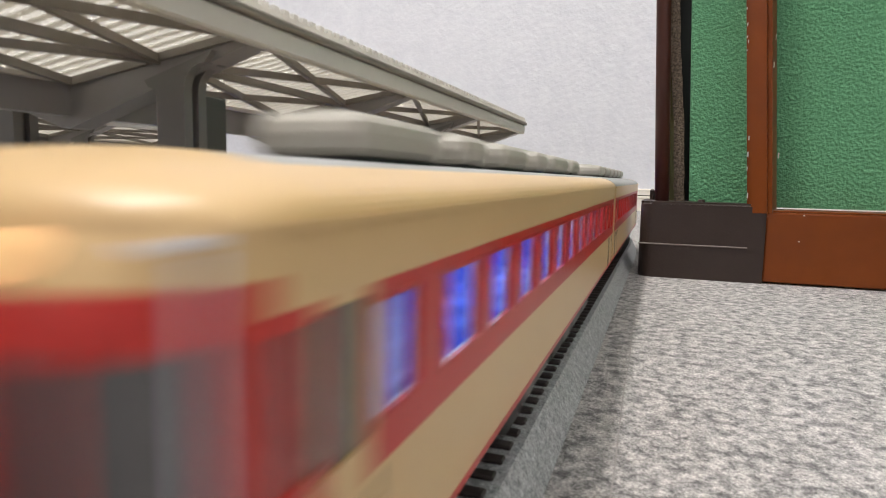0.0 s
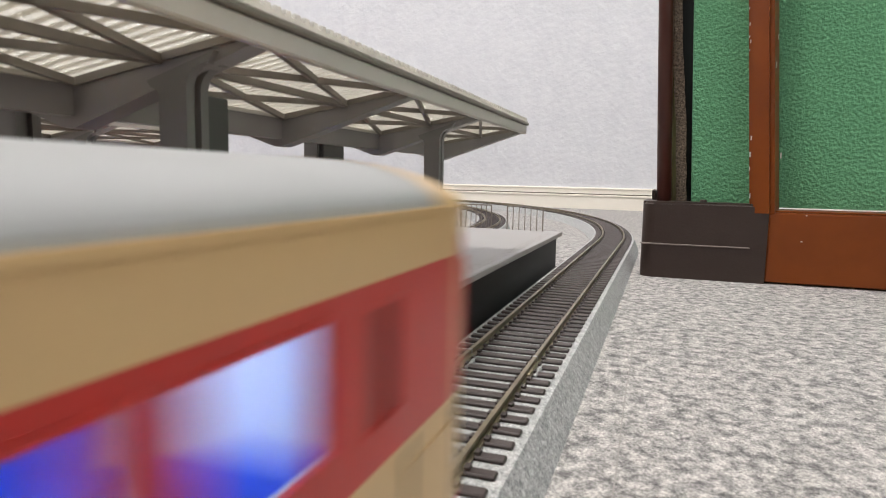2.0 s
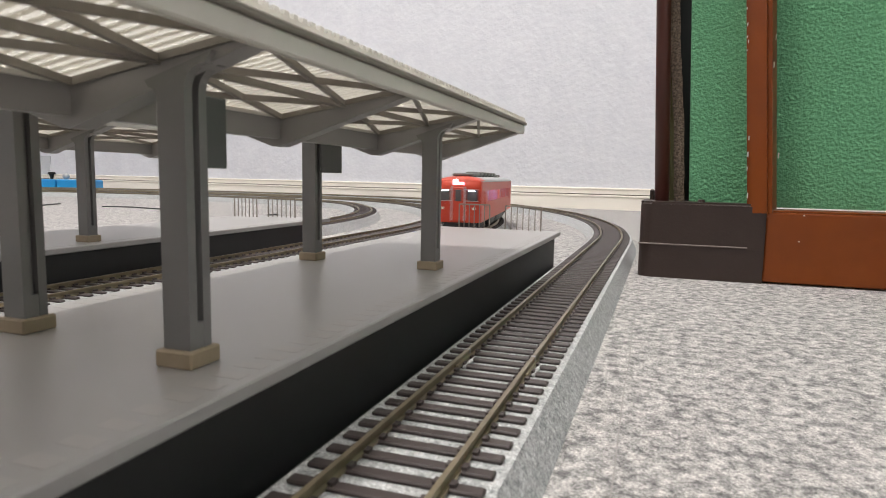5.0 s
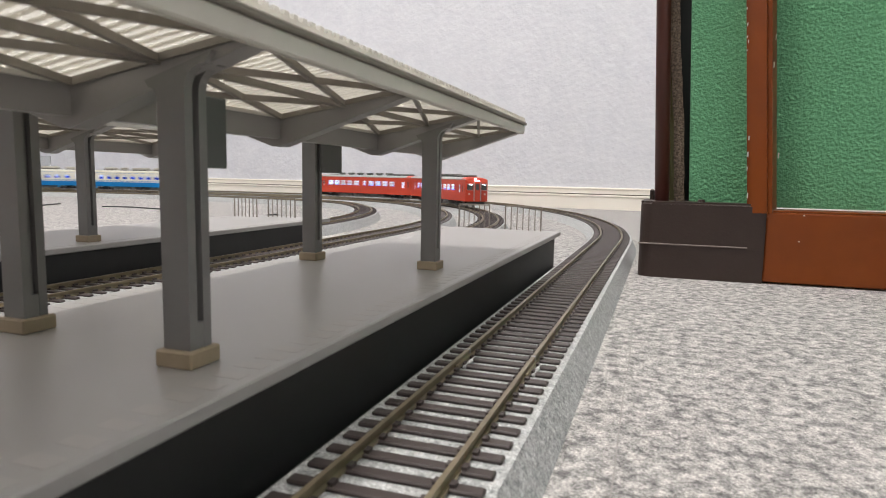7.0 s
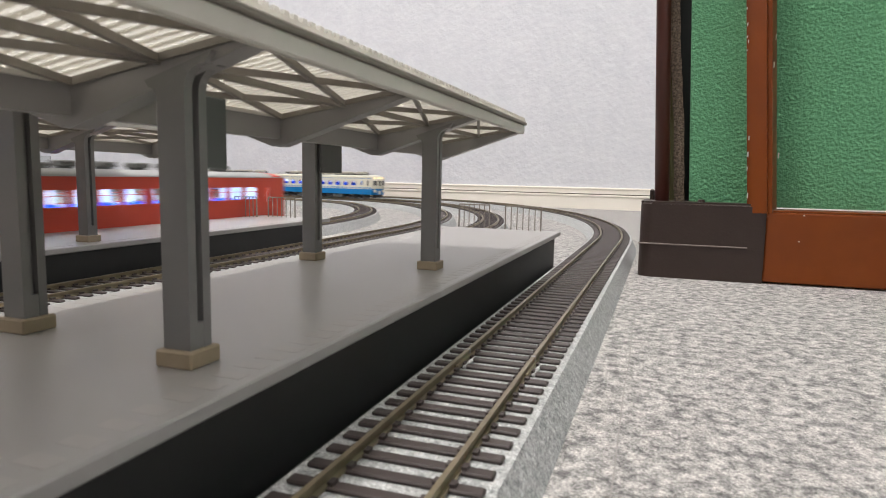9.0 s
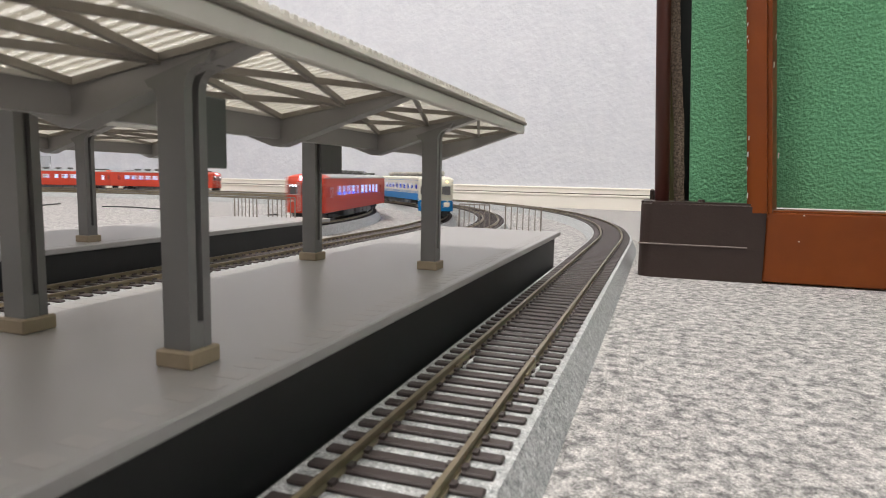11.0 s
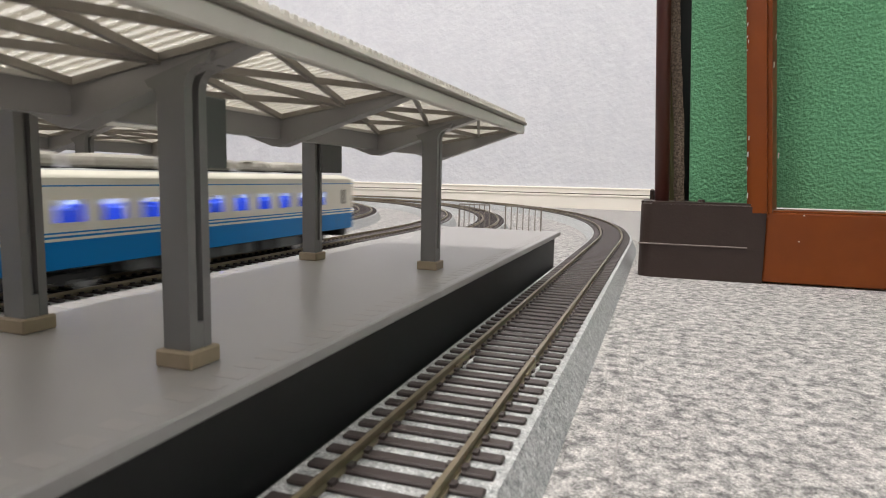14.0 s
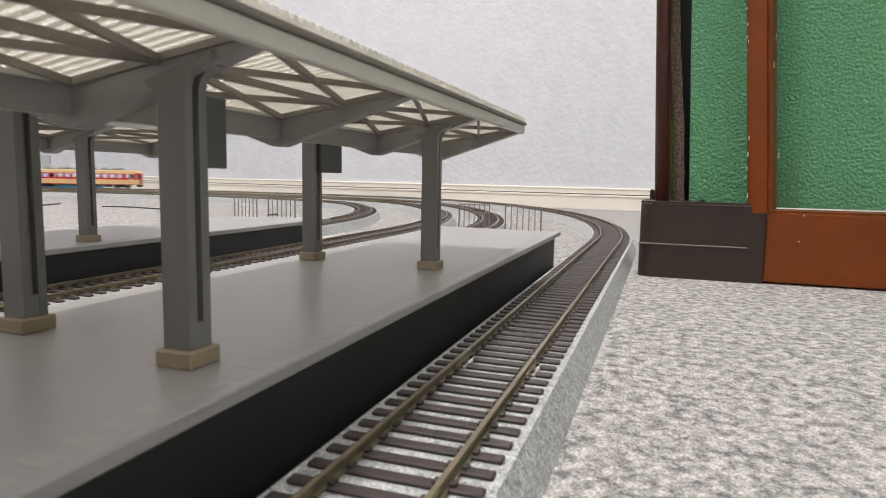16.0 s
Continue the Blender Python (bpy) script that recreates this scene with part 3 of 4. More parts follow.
def car(style, cab_low, cab_high, label, variant=0):
    root = empty("train_car")
    tagged(root, label, "train car", group=style["group"])
    L, W = HALF_L, HALF_W
    wins = style["wins"](variant)
    zb, zt = style["band"]
    c = style["corner"] if style["corner"] > 1 else 0.0
    xa, xb = -L + (c if cab_low != "plain" else 0), L - (c if cab_high != "plain" else 0)
    for side in (-1, 1):
        y0, y1 = (W - 0.9, W) if side > 0 else (-W, -W + 0.9)
        bm = bmesh.new()
        ba, bb = style["band_x"](variant) if style["band_x"] else (xa, xb)
        wall_with_windows(bm, y0, y1, zb, zt, ba, bb, wins)
        part("window_band", bm, style["band_mat"], root)
        if ba > xa:
            # cream cab side with the red of the cab front drawn round the corner
            wrap = 7.5 if cab_low != "plain" else 0.0
            glassed = [(-L + 13.2, -L + 19.2, 25.2, 36.6)] if wrap else []
            bm = bmesh.new()
            wall_with_windows(bm, y0, y1, zb, zt, xa + (5.2 if wrap else 0), ba, glassed)
            cab_side = part("cab_side", bm, CREAM, root, "cream cab side with a dark window")
            for a, b, lo, hi in glassed:
                part("cab_side_window", boxed(a, b, side * (W - 0.6) - 0.15, side * (W - 0.6) + 0.15, lo, hi), DARKGLASS, cab_side)
                bm = bmesh.new()
                wall_with_windows(bm, y0, y1, zb, zt, xa, xa + 5.2, [(xa + 0.8, xa + 4.4, 26.2, 36.2)])
                part("corner_wrap", bm, RED, cab_side, "red panel drawn round the cab corner")
                part("corner_window", boxed(xa + 0.8, xa + 4.4, side * (W - 0.6) - 0.15, side * (W - 0.6) + 0.15, 26.2, 36.2), DARKGLASS, cab_side)
        if bb < xb:
            bm = bmesh.new()
            wall_with_windows(bm, y0, y1, zb, zt, bb, xb, [])
            part("cab_side", bm, CREAM, root, "cream cab side")
        bm = bmesh.new()
        yl = side * (W - 1.25)
        wall_with_windows(bm, yl - 0.15, yl + 0.15, 14.2, style["eave"] - 1.0, -L + 3, L - 3, [(a, b, lo, hi) for a, b, lo, hi in wins if a > -L + 4 and b < L - 4 and lo > 14.5])
        part("inner_lining", bm, style["inside"], root)
        for (lo, hi), m, out in style["stripes"]:
            part("side_panel", boxed(xa, xb, y0 - (out if side < 0 else 0), y1 + (out if side > 0 else 0), lo, hi), m, root)
        for a, b, lo, hi in wins:
            lit = b - a > (8.5 if style["corner"] > 1 else 5.4)
            f = bmesh.new()
            yf0, yf1 = (W - 0.5, W + 0.12) if side > 0 else (-W - 0.12, -W + 0.5)
            for q in ((a, b, lo, lo + 0.45), (a, b, hi - 0.45, hi), (a, a + 0.45, lo, hi), (b - 0.45, b, lo, hi)):
                box(f, q[0], q[1], yf0, yf1, q[2], q[3])
            fr = part("window_frame", f, style["frame_mat"], root)
            yp = side * (W - 0.75)
            pane = part("pane", boxed(a, b, yp - 0.12, yp + 0.12, lo, hi), PANE if lit else DARKGLASS, fr)
            pane.visible_shadow = False
            if lit and style["strip"] is STRIP:
                part("sash_bar", boxed(a, b, yp - 0.25, yp + 0.25, (lo + hi) / 2 + 1.0, (lo + hi) / 2 + 1.35), style["frame_mat"], fr)
        for xd in (() if style["strip"] is STRIP else (-122.5, 110.5)):
            d = part("side_door", boxed(xd, xd + 12.0, side * W - 0.18, side * W + 0.18, 11.0, 20.0), CREAM if style["group"] != "ivory and blue train" else BLUE, root)
            for xx in (xd - 0.3, xd + 12.0):
                part("door_seam", boxed(xx, xx + 0.35, side * W - 0.24, side * W + 0.24, 11.0, 22.0), UNDER_GREY, d)
        part("gutter_strip", boxed(xa, xb, side * W - 0.35, side * W + 0.35, style["eave"] - 0.25, style["eave"] + 0.35), style["eave_mat"], root)
    # roof shell
    ze, top = style["eave"], style["top"]
    bm = bmesh.new()
    r0 = -L + (style["dome"] if cab_low != "plain" else 0)
    r1 = L - (style["dome"] if cab_high != "plain" else 0)
    prism(bm, roof_profile(ze, top, HALF_W, 36), r0, r1)
    part("roof", bm, style["roof_mat"](variant), root, smooth=False)
    if style["shoulder"](variant):
        bm = bmesh.new()
        sh = [(y, z) for y, z in roof_profile(ze, top, W + 0.12, 28)]
        for sgn in (1, -1):
            seg = [q for q in sh if q[0] * sgn > 12.3]
            inner = [(y * 0.97, z - 0.6) for y, z in seg]
            prism(bm, seg + inner[::-1], r0, r1)
        part("roof_shoulder", bm, style["shoulder"](variant), root)
    part("interior_floor", boxed(-L + 2, L - 2, -W + 1.2, W - 1.2, 13.0, 14.2), style["inside"], root)
    part("ceiling_strip", boxed(-L + 8, L - 8, -2.6, 2.6, ze - 1.6, ze - 0.9), style["strip"], root, "glowing white interior light strip")
    part("interior_ceiling", boxed(-L + 2, L - 2, -W + 1.2, W - 1.2, ze - 0.8, ze - 0.2), style["inside"], root)
    part("partition", boxed(-L + 26, -L + 27, -W + 1.2, W - 1.2, 14.2, ze - 1), style["inside"], root)
    part("partition", boxed(L - 27, L - 26, -W + 1.2, W - 1.2, 14.2, ze - 1), style["inside"], root)
    for i in range(16):
        x = -L + 34 + i * 12.9
        for y in (-11.0, 11.0):
            bm = bmesh.new()
            box(bm, x - 3.5, x + 3.5, y - 5.6, y + 5.6, 14.2, 19.5, bevel=0.8)
            box(bm, x - 0.9, x + 1.1, y - 5.6, y + 5.6, 19.0, style["seat_top"], bevel=0.6)
            part("seat", bm, SEAT, root, "blue moulded seat")
    # ends
    for sgn, kind in ((-1, cab_low), (1, cab_high)):
        car_end(root, sgn, kind, style)
    # underside
    part("underframe", boxed(-L + 1, L - 1, -W + 2.2, W - 2.2, 9.4, 12.9), UNDER, root)
    rng = random.Random(7 + variant)
    x = -58.0
    while x < 56:
        w = rng.uniform(9, 22)
        for side in (-1, 1):
            part("equipment_box", boxed(x, x + w, min(side * 7, side * (W - 2.0)), max(side * 7, side * (W - 2.0)), rng.uniform(3.2, 4.6), 9.6, bevel=0.5), UNDER_GREY if rng.random() < 0.6 else UNDER, root)
        x += w + rng.uniform(1.5, 5)
    for bx in (-87, 87):
        bm = bmesh.new()
        for side in (-1, 1):
            box(bm, bx - 17, bx + 17, side * 11.5 - 0.9, side * 11.5 + 0.9, 4.4, 6.8, bevel=0.3)
            for k in (-12.5, 12.5):
                box(bm, bx + k - 3.2, bx + k + 3.2, side * 11.5 - 1.5, side * 11.5 + 1.5, 3.4, 8.0, bevel=0.4)
            box(bm, bx - 4.5, bx + 4.5, side * 11.5 - 1.6, side * 11.5 + 1.6, 3.0, 7.6, bevel=0.4)
        box(bm, bx - 5, bx + 5, -11, 11, 5.0, 9.5)
        bg = part("bogie", bm, UNDER, root, "black bogie frame")
        for k in (-12.5, 12.5):
            for side in (-1, 1):
                b2 = bmesh.new()
                disc(b2, bx + k, side * 8.6, 5.3, 5.3, 2.2, 24)
                part("wheel", b2, WHEEL, bg)
            b2 = bmesh.new()
            disc(b2, bx + k, 0, 5.3, 1.0, 16, 10)
            part("axle", b2, WHEEL, bg)
    style["roof_kit"](root, variant, top)
    return root


def nose(style, t):
    """How far the cab front reaches along the car at t, from 0 in the middle to 1 at the side."""
    if style["corner"] > 1:
        return HALF_L - style["corner"] + (style["corner"] + 2.6) * max(0.0, 1 - t ** 2.8) ** 0.5
    return HALF_L - 0.6 + 3.6 * (1 - t ** 3.0)


def car_end(root, sgn, kind, style):
    L, W = HALF_L, HALF_W
    rounded = style["corner"] > 1
    ze, top = style["eave"], style["top"]
    X = lambda a, b: (min(sgn * a, sgn * b), max(sgn * a, sgn * b))
    if kind == "plain":
        bm = bmesh.new()
        prism(bm, [(-W, 10), (W, 10)] + roof_profile(ze, top - 0.2), *X(L - 0.2, L + 0.6))
        e = part("end_wall", bm, style["end_mat"], root)
        part("gangway", boxed(*X(L + 0.6, L + 2.4), -5.5, 5.5, 11, 38, bevel=0.4), UNDER_GREY, e, "dark gangway bellows")
        for k in range(4):
            part("step", boxed(*X(L + 0.5, L + 1.1), -15.5, -9, 16 + 6 * k, 16.8 + 6 * k), style["end_mat"], e)
    else:
        # cab front: rounded in plan, forehead rolled back to the roof
        bm = bmesh.new()
        cols = 24
        grid = []
        zs = [10, 13, 17, 21, 22.5, 25, 26.2, 28, 31, 34, 36.3, 37.4, 39.5, 41.2, ze + 0.05] if rounded else [10, 13, 17, 21, 22.5, 25, 28, 31, 34, 36.5, 38.2, 39.5, 41.0, ze + 0.05]
        for z in zs:
            row = []
            back = 0 if z < 36 else ((z - 36) / (ze - 36)) ** 2.0 * 2.2
            for k in range(cols + 1):
                t = -1 + 2 * k / cols
                wz = W
                y = wz * math.copysign(1 - (1 - abs(t)) ** 1.6, t)
                reach = nose(style, abs(y) / W)
                row.append(bm.verts.new((sgn * (reach - back * (1 - (abs(y) / W) ** 6)), y, z)))
            grid.append(row)
        for i in range(len(zs) - 1):
            for k in range(cols):
                bm.faces.new((grid[i][k], grid[i][k + 1], grid[i + 1][k + 1], grid[i + 1][k]))
        bmesh.ops.recalc_face_normals(bm, faces=bm.faces)
        dome = bmesh.new()
        prof = roof_profile(ze, top + 0.1, W + 0.14, 28)
        d0 = L - style["dome"] - 0.3
        prev = None
        for k in range(11):
            ang = radians(9 * k)
            ringv = []
            for y, z in prof:
                t = min(1.0, abs(y) / W)
                x_end = nose(style, t) - 2.2 * (1 - t ** 6)
                ringv.append(dome.verts.new((sgn * (d0 + (x_end - d0) * math.sin(ang)), y, ze + (z - ze) * math.cos(ang) ** 0.8)))
            if prev:
                for q in range(len(prof) - 1):
                    dome.faces.new((prev[q], prev[q + 1], ringv[q + 1], ringv[q]))
            prev = ringv
        bmesh.ops.recalc_face_normals(dome, faces=dome.faces)
        part("roof_dome", dome, style["cab_mat"], root, smooth=True)
        upper = bm
        e = part("cab_front", upper, style["cab_mat"], root, smooth=True)
        e.data.materials.append(style["cab_low_mat"])
        zl, zh = style["cab_split"]
        for poly in e.data.polygons:
            if zl * MM < poly.center.z < zh * MM:
                poly.material_index = 1
        if rounded:
            # windscreen panes that follow the round corner
            e.data.materials.append(DARKGLASS)
            for poly in e.data.polygons:
                if 26.2 * MM < poly.center.z < 36.4 * MM and 5.6 * MM < abs(poly.center.y) < 17.4 * MM:
                    poly.material_index = 2
                    poly.use_smooth = True
            for y in (-17.2, -11.2, 11.2, 17.2):
                xx = nose(style, abs(y) / W)
                part("window_post", boxed(*X(xx - 0.7, xx + 0.25), y - 0.4, y + 0.4, 26.0, 36.6), RED, e)
        xw = L + 2.6
        for y0, y1 in (() if rounded else ((-15.4, -5.9), (5.9, 15.4))):
            w = part("cab_window", boxed(*X(xw - 2.2, xw + 0.25), y0, y1, 27.0, 35.6, bevel=0.6), DARKGLASS, e, "dark windscreen")
            if style["strip"] is STRIP:
                part("cab_lamp", boxed(*X(xw - 2.0, xw + 0.3), y0 + 2.6, y1 - 2.6, 34.4, 35.2), STRIP_SOFT, w, "lit cab lamp behind the windscreen")
            for q in ((y0 - 0.3, y1 + 0.3, 26.6, 27.1), (y0 - 0.3, y1 + 0.3, 35.5, 36.0)):
                part("rubber", boxed(*X(xw - 2.2, xw + 0.4), *q), CHROME, w)
        d = part("gangway_door", boxed(*X(L + 2.2, L + 3.6), -4.6, 4.6, style["door_z"], 37.6, bevel=0.4), style["door_mat"], e, "through door in the cab front")
        part("door_window", boxed(*X(L + 3.4, L + 3.75), -2.8, 2.8, 26.6, 35.6, bevel=0.1), DARKGLASS, d)
        for y in (-5.2, 5.2):
            part("door_frame", boxed(*X(L + 2.2, L + 4.1), y - 0.45, y + 0.45, style["door_z"], 38), CHROME if style["strip"] is STRIP else style["door_mat"], d)
        for y in style["lamps"]:
            bm = bmesh.new()
            disc(bm, sgn * ((nose(style, abs(y) / W) - 0.9) if rounded else L + 0.3), y, style["lamp_z"], 1.4, 2.6, 16, "X")
            part("headlight", bm, style["lamp_mat"](kind), e)
        for y in (-12.5, 12.5):
            bm = bmesh.new()
            disc(bm, sgn * (nose(style, abs(y) / W) + 0.1), y, 20.0 if rounded else 21.0, 1.15, 1.6, 14, "X")
            part("tail_lamp", bm, TAIL_ON if kind == "tail" and style["group"] != "vermilion trains" else LENS, e)
        part("destination_sign", boxed(*X(L - 3.0, L + 2.5), -4.4, 4.4, 39.2, 41.6, bevel=0.3), style["sign_mat"], e, "small destination box over the door")
        for y in (() if rounded else (-10.5, 10.5)):
            for z in (14.5, 17.5, 24.4):
                part("grab_rail", bar(bmesh.new(), (sgn * (L + 2.9), y - 3.0, z), (sgn * (L + 2.9), y + 3.0, z), 0.5, 0.5), style["cab_mat"], e)
        if style["group"] == "ivory and blue train":
            for y in (-11.5, 11.5):
                part("lamp_cluster", boxed(*X(L + 0.8, L + 2.9), y - 3.2, y + 3.2, 14.6, 19.2, bevel=0.6), LENS, e, "white lamp cluster")
            bm = bmesh.new()
            disc(bm, sgn * (L + 3.2), 0, 14.0, 3.6, 1.4, 20, "X")
            part("emblem_plate", bm, IVORY, e, "ivory half-round plate")
        part("skirt", boxed(*X(L - 6, L + 1.5), -13, 13, 4.2, 9.8, bevel=0.8), UNDER, root, "black snow guard")
    bm = bmesh.new()
    box(bm, *X(L, L + 4.6), -1.6, 1.6, 6.0, 9.2, bevel=0.4)
    part("coupler", bm, UNDER, root)


def ac_unit(root, x, w, hw, z, h, m, top_vents=True):
    u = part("roof_unit", boxed(x - w / 2, x + w / 2, -hw, hw, z + 0.7, z + h, bevel=min(2.4, (h - 0.7) * 0.48), seg=3), m, root)
    # black block under the raised unit stands for the shadow gap there
    part("unit_base_shade", boxed(x - w / 2 + 1, x + w / 2 - 1, -hw + 1, hw - 1, z - 2.0, z + 0.8), UNDER, u)
    if top_vents:
        for k in (-0.25, 0.25):
            bm = bmesh.new()
            tube(bm, x + k * w, 0, z + h - 0.3, z + h + 0.35, hw * 0.5, hw * 0.45, 18)
            part("fan_cover", bm, m, u)
    return u


def kit_cream(root, v, top):
    if v == 0:
        for x, w in ((-78, 26), (-46, 14), (-14, 24), (18, 14), (50, 28), (86, 18)):
            ac_unit(root, x, w, 7.5, top - 0.6, 6.0, AC_BEIGE)
        for x in (-60, -30, 32, 70):
            bm = bmesh.new()
            bar(bm, (x - 9, -5, top + 0.7), (x + 9, 2, top + 0.7), 1.4, 1.2)
            part("roof_pipe", bm, AC_BEIGE, root)
    else:
        for x in (60, 29.5, -1, -31.5, -62, -92):
            ac_unit(root, x, 23.0, 9.0, top - 0.6, 6.0, AC_BEIGE)


def kit_red(root, v, top):
    for i in range(6):
        x = -58 + i * 26
        u = part("roof_vent", boxed(x - 5.5, x + 5.5, -5.5, 5.5, top + 1.2, top + 4.4, bevel=0.7), AC_DARK, root)
        part("vent_neck", boxed(x - 3.5, x + 3.5, -4, 4, top - 0.8, top + 1.3), UNDER_GREY, u)
    ac_unit(root, -94, 42, 8.5, top - 0.5, 3.4, AC_DARK, False)
    ac_unit(root, 94, 16, 6, top - 0.6, 1.6, AC_DARK, False)


def kit_blue(root, v, top):
    for x, w in ((-92, 26), (-50, 40), (2, 40), (44, 14), (78, 30)):
        ac_unit(root, x, w - 5, 9.0, top - 0.4, 6.2, AC_BEIGE)
    for x in (-24, 62):
        bm = bmesh.new()
        bar(bm, (x - 9, -6, top + 0.6), (x + 9, 6, top + 0.6), 1.4, 1.0)
        part("roof_pipe", bm, AC_BEIGE, root)
    part("horn_post", boxed(-113, -110.6, 5, 7.4, top - 2, top + 4.4, bevel=0.4), AC_DARK, root)


def wins_cream(v):
    if v == 0:
        return [(-110.2, -101.2, 26.0, 36.2), (103.5, 111.0, 25.5, 35.8), (117.5, 125.0, 25.5, 35.8)] + [(-93.5 + 17.6 * i, -81.2 + 17.6 * i, 26.0, 36.2) for i in range(11)]
    return [(-124.4, -119.6, 26.0, 36.2), (103.0, 107.5, 25.5, 35.8)] + [(-106.6 + 17.3 * i, -94.3 + 17.3 * i, 26.0, 36.2) for i in range(12)]


def wins_red(v):
    out = [(-122.0, -118.0, 23.5, 35), (-111.5, -104.5, 22.5, 34.5), (104.5, 111.0, 22.5, 34.5)]
    return out + [(-88 + 18.2 * i + (4 if i > 4 else 0), -88 + 18.2 * i + 14.6 + (4 if i > 4 else 0), 25.0, 35.0) for i in range(10) if i != 4] + [(-88 + 72.8 + 3.0, -88 + 72.8 + 11.5, 25.0, 35.0)]


def wins_blue(v):
    out = [(-123.0, -118.0, 26, 36), (116.0, 121.0, 26, 36), (-110, -103, 27, 35.5)]
    return out + [(-93 + 19.6 * i, -93 + 19.6 * i + 12.4, 26.0, 35.0) for i in range(10)]


STYLE_CREAM = dict(seat_top=25.8, corner=7.5, band_x=lambda v: (-111.0, 129.5) if v == 0 else (-128.6, 122.5), door_z=11.5, strip=STRIP_SOFT, inside=INSIDE, dome=14, group="cream and red train", band=(22.5, 37.4), band_mat=RED, frame_mat=RED, wins=wins_cream, eave=42.2, top=47.0,
                   stripes=[((10.8, 22.5), CREAM, 0.0), ((9.8, 10.8), RED, 0.05), ((37.4, 42.2), CREAM, 0.0)], eave_mat=CREAM,
                   roof_mat=lambda v: ROOF_GREY, shoulder=lambda v: CREAM if v == 0 else None, end_mat=CREAM, cab_mat=CREAM, cab_low_mat=RED, cab_split=(22.5, 39.5),
                   door_mat=RED, lamps=(-8.0, 8.0), lamp_z=41.0, lamp_mat=lambda k: LAMP_DIM if k == "head" else LENS, sign_mat=CREAM, roof_kit=kit_cream)
STYLE_RED = dict(seat_top=25.4, corner=0.6, band_x=None, door_z=11.5, strip=STRIP, inside=INSIDE, dome=16, group="vermilion trains", band=(10.0, 42.0), band_mat=VERMILION, frame_mat=VERMILION, wins=wins_red, eave=42.0, top=46.0,
                 stripes=[], eave_mat=ROOF_GREY, roof_mat=lambda v: ROOF_GREY, shoulder=lambda v: None, end_mat=VERMILION, cab_mat=VERMILION, cab_low_mat=VERMILION, cab_split=(0, 1),
                 door_mat=VERMILION, lamps=(2.6,), lamp_z=42.4, lamp_mat=lambda k: HEAD_ON, sign_mat=SIGN_GLOW, roof_kit=kit_red)
STYLE_BLUE = dict(seat_top=31.0, corner=0.6, band_x=None, door_z=21.5, strip=STRIP_SOFT, inside=INSIDE, dome=12, group="ivory and blue train", band=(21.8, 42.0), band_mat=IVORY, frame_mat=IVORY, wins=wins_blue, eave=42.0, top=46.0,
                  stripes=[((10.0, 20.0), BLUE, 0.0), ((20.0, 21.0), IVORY, 0.02), ((21.0, 21.8), BLUE, 0.02), ((22.6, 23.2), BLUE, 0.06), ((39.3, 39.8), BLUE, 0.06)], eave_mat=IVORY,
                  roof_mat=lambda v: ROOF_GREY, shoulder=lambda v: IVORY, end_mat=IVORY, cab_mat=IVORY, cab_low_mat=BLUE, cab_split=(0, 20.5),
                  door_mat=IVORY, lamps=(-11.5, 11.5), lamp_z=40.4, lamp_mat=lambda k: HEAD_WARM if k == "head" else LENS, sign_mat=HEAD_WARM, roof_kit=kit_blue)


def smooth_s(keys, t):
    """Monotone glide through (seconds, millimetres along the loop)."""
    n = len(keys)
    slopes = [(keys[i + 1][1] - keys[i][1]) / (keys[i + 1][0] - keys[i][0]) for i in range(n - 1)]
    tang = [slopes[0]] + [(slopes[i - 1] + slopes[i]) / 2 for i in range(1, n - 1)] + [slopes[-1]]
    for i in range(n - 1):
        if t <= keys[i + 1][0] or i == n - 2:
            h = keys[i + 1][0] - keys[i][0]
            u = (t - keys[i][0]) / h
            return (2 * u ** 3 - 3 * u * u + 1) * keys[i][1] + (u ** 3 - 2 * u * u + u) * h * tang[i] + (3 * u * u - 2 * u ** 3) * keys[i + 1][1] + (u ** 3 - u * u) * h * tang[i + 1]


def ride(thing, track, centre_keys):
    rows = []
    for i in range(81):
        t = 0.2 * i
        s = smooth_s(centre_keys, t)
        ax, ay, _ = along(track, s - 87)
        bx, by, _ = along(track, s + 87)
        rows.append((t, pose((ax + bx) / 2 * MM, (ay + by) / 2 * MM, RAIL_Z * MM, 0, 0, math.degrees(math.atan2(by - ay, bx - ax)))))
    walk(thing, rows)


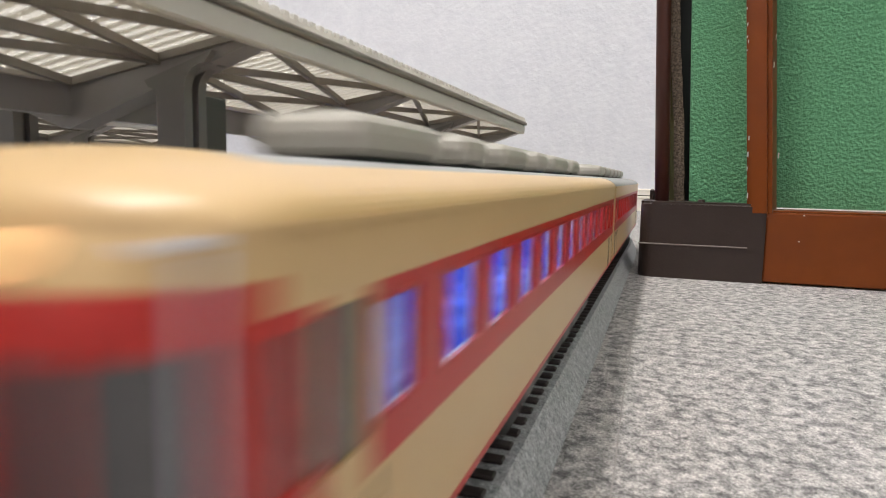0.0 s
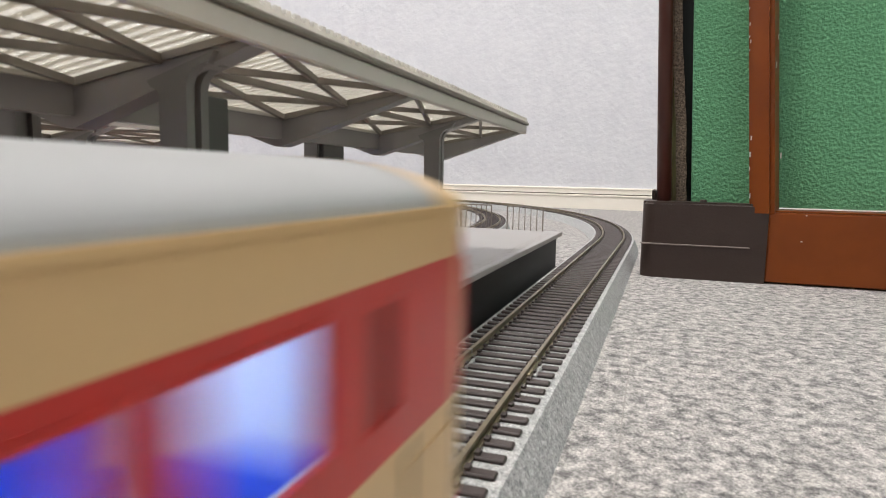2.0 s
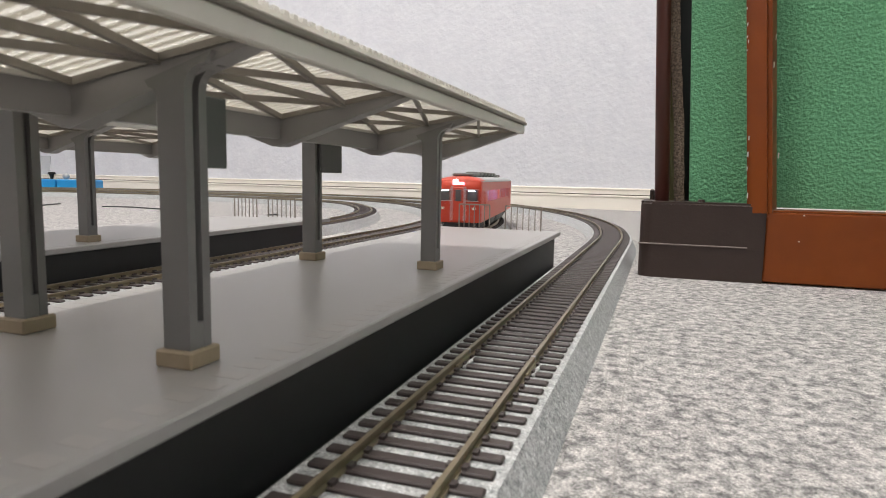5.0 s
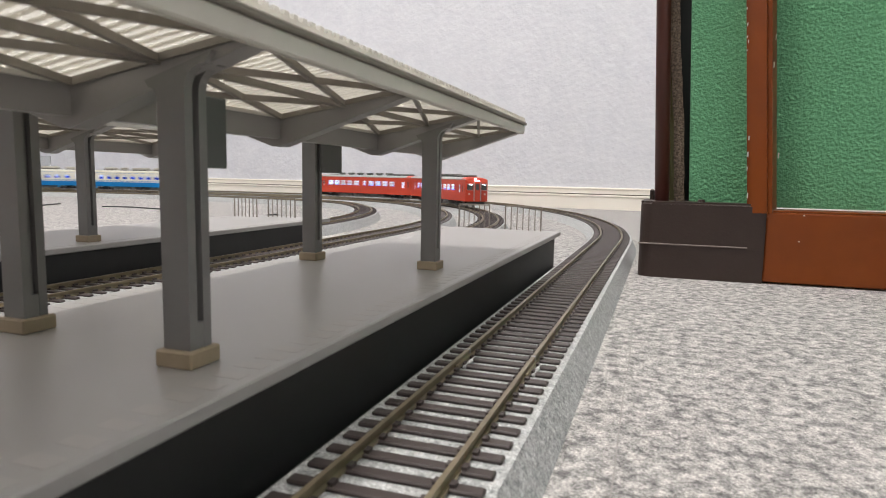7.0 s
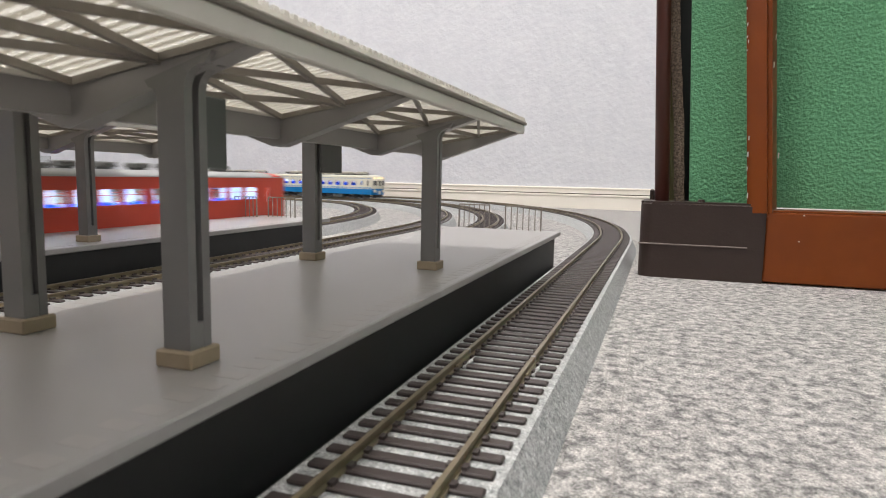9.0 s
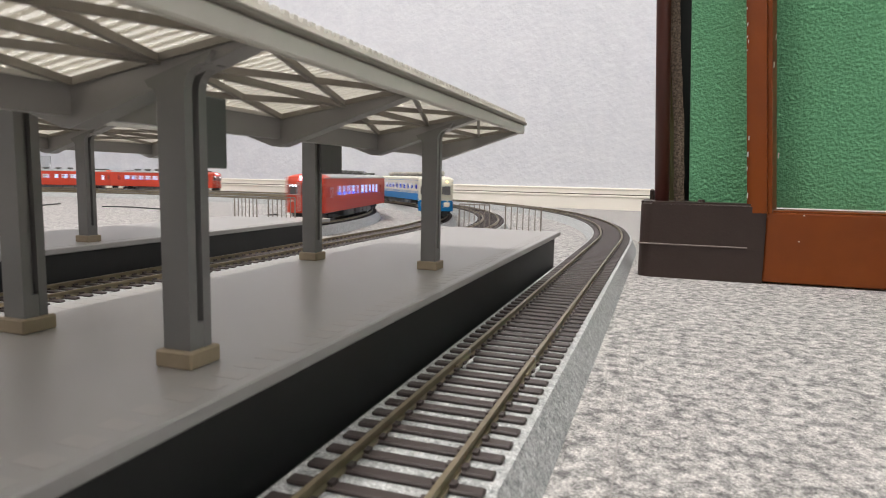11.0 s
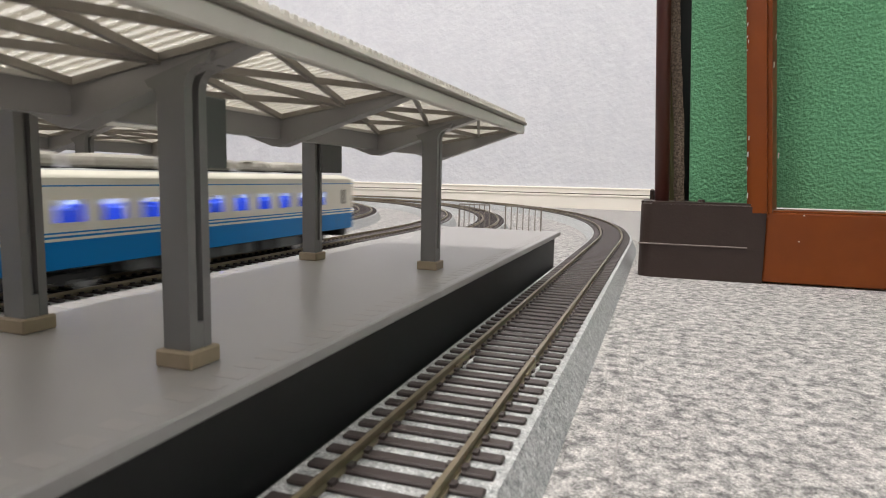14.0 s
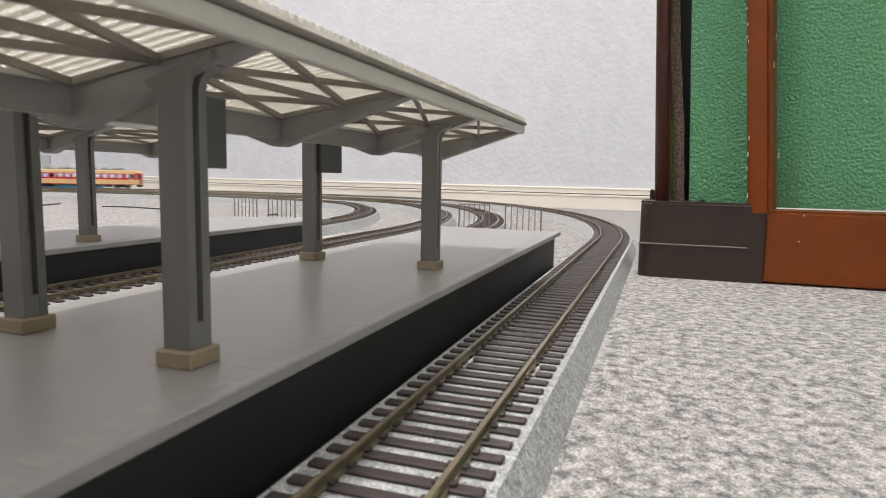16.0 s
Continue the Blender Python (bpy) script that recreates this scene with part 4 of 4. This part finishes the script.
# ---- things by the far wall ----
def far_things():
    def at(px, depth):
        a = radians(YAW)
        lat = (px - 784) / 1120.0 * depth
        return -math.sin(a) * depth + math.cos(a) * lat, math.cos(a) * depth + math.sin(a) * lat
    for k, (x0, x1) in enumerate(((-175, 106), (109, 176))):
        cx, cy = at((x0 + x1) / 2, 1710)
        w = (x1 - x0) / 1120.0 * 1710
        root = empty("storage_box", pose(cx * MM, cy * MM, 0, 0, 0, YAW))
        tagged(root, "light blue plastic box with a black base by the wall", "storage box", group="light blue boxes")
        part("shell", boxed(-w / 2, w / 2, -22, 22, 6, 30, bevel=4, seg=3), BOX_BLUE, root, "light blue glossy shell", smooth=False)
        part("base", boxed(-w / 2 + 1, w / 2 - 1, -21, 21, -0.6, 7), BLACK, root, "black base")
        if k == 0:
            bm = bmesh.new()
            tube(bm, w / 2 - 20, 0, 29.8, 43, 3, 6, 16)
            tube(bm, w / 2 - 20, 0, 43, 49, 10, 8, 20)
            part("knob", bm, BLACK, root, "black knob", smooth=False)
        else:
            bm = bmesh.new()
            bmesh.ops.create_uvsphere(bm, u_segments=20, v_segments=12, radius=9, matrix=Matrix.Translation((-w / 2 + 14, 0, 38.5)))
            part("ball", bm, CHROME, root, "shiny steel ball", smooth=True)
    cx, cy = at(78, 1760)
    root = empty("glass_jar", pose(cx * MM, cy * MM, 0))
    tagged(root, "clear glass jar standing near the wall", "jar")
    bm = bmesh.new()
    tube(bm, 0, 0, -0.6, 70, 16, 18, 24)
    tube(bm, 0, 0, 70, 92, 20, 20, 24)
    part("body", bm, JAR, root, smooth=False)
    # black cable scraps on the carpet inside the loops
    for k, pts in enumerate((((-10, 371), (60, 365), (105, 361)), ((180, 366), (230, 367), (290, 371)), ((410, 386), (450, 384), (490, 380)))):
        bm = bmesh.new()
        q = []
        for x, y in pts:
            depth = 56.3 * 1120 / (y - (298.2 + 0.0195 * x)) * 1.0
            q.append((*at(x, depth), 0.6))
        for a, b in zip(q, q[1:]):
            bar(bm, a, b, 2.2, 1.6)
        tagged(link("cable", bm, UNDER), "thin black feeder cable lying on the carpet", "cable", group="feeder cables")


BOX_BLUE = mat("plastic_light_blue", (0.015, 0.27, 0.60), 0.3, noise_scale=30, noise_mix=0.1)
JAR = glass("jar_glass", (0.8, 0.83, 0.82))

room()
platform(-138.5, -59.8, -190, 398, "dark grey model station platform with black sides")
platform(-312.0, -237.0, -190, 424, "dark grey model station platform between the inner tracks")
canopy(-99.5, (277.0, 212.0, 150.8, 87.0, 25.0, -38.0, -100.0), ((-75.65, 86.0, 1), (-121.4, 92.0, -1), (-77.3, 210.0, 1), (-127.0, 213.0, -1), (-75.6, -38.0, 1), (-122.0, -38.0, -1)),
       "grey butterfly platform canopy with white ribbed roof and twin posts", ((-77.0, 89.5, 97.5), (-123.5, 212.0, 228.0)))
canopy(-270.5, (284.0, 221.3, 158.6, 96.0, 33.0, -30.0), ((-249.0, 220.5, 1), (-293.0, 222.0, -1), (-248.0, 95.0, 1), (-293.0, 95.0, -1)), "grey butterfly canopy over the second platform")
fence(-128, -107, 402, 401.5)
fence(-95.0, -71.5, 396, 393)
fence(-306, -287, 401, 402)
fence(-281, -261, 408, 413)
table_frame()
far_things()

CARS = {
    "cream_a": car(STYLE_CREAM, "head", "plain", "cream and red express railcar with warm lit headlights", 0),
    "cream_b": car(STYLE_CREAM, "plain", "tail", "cream and red railcar with grey roof and roof units", 1),
    "red_a": car(STYLE_RED, "tail", "plain", "vermilion railcar with grey roof and lit windows", 0),
    "red_b": car(STYLE_RED, "tail", "tail", "vermilion railcar coupled ahead, lit windows", 1),
    "inner_red_a": car(STYLE_RED, "tail", "plain", "vermilion railcar on the innermost loop", 0),
    "inner_red_b": car(STYLE_RED, "plain", "tail", "vermilion railcar on the innermost loop, coupled", 1),
    "blue_a": car(STYLE_BLUE, "head", "plain", "ivory and blue railcar with blue seats", 0),
    "blue_b": car(STYLE_BLUE, "plain", "tail", "ivory and blue railcar coupled behind", 1),
}

for k in TRACK_X:
    railway(k)


def shifted(keys, d):
    return [(t, s + d) for t, s in keys]


def motions():
    # joint between the cars, or the trailing end, along each loop
    cream = [(0, 487), (0.5, 371), (1.0, 250), (1.5, 126), (2.0, 7), (4, -475), (15.5, -4040), (16, -4191)]
    ride(CARS["cream_a"], 1, shifted(cream, -133))
    ride(CARS["cream_b"], 1, shifted(cream, 133))
    red = [(0, -420), (2.7, 168), (3.5, 348), (4.1, 470), (6.5, 1020), (7.0, 1120), (8.6, 1450), (11.5, 2030), (12.0, 2125), (12.5, 2215), (16, 2880)]
    ride(CARS["red_a"], 2, shifted(red, 133))
    ride(CARS["red_b"], 2, shifted(red, 399))
    blue = [(0, 3640), (6.5, 1971), (7.5, 1717), (8.0, 1588), (8.5, 1478), (9.0, 1366), (11.5, 682), (12.5, 434), (13.5, 192), (14.5, -73), (16, -430)]
    ride(CARS["blue_a"], 3, shifted(blue, 133))
    ride(CARS["blue_b"], 3, shifted(blue, 399))
    inner = [(0, -1590), (8.6, 560), (9.0, 658), (11.5, 1375), (12.0, 1495), (15.0, 2336), (16, 2611)]
    ride(CARS["inner_red_b"], 4, shifted(inner, -133))
    ride(CARS["inner_red_a"], 4, shifted(inner, -399))


motions()
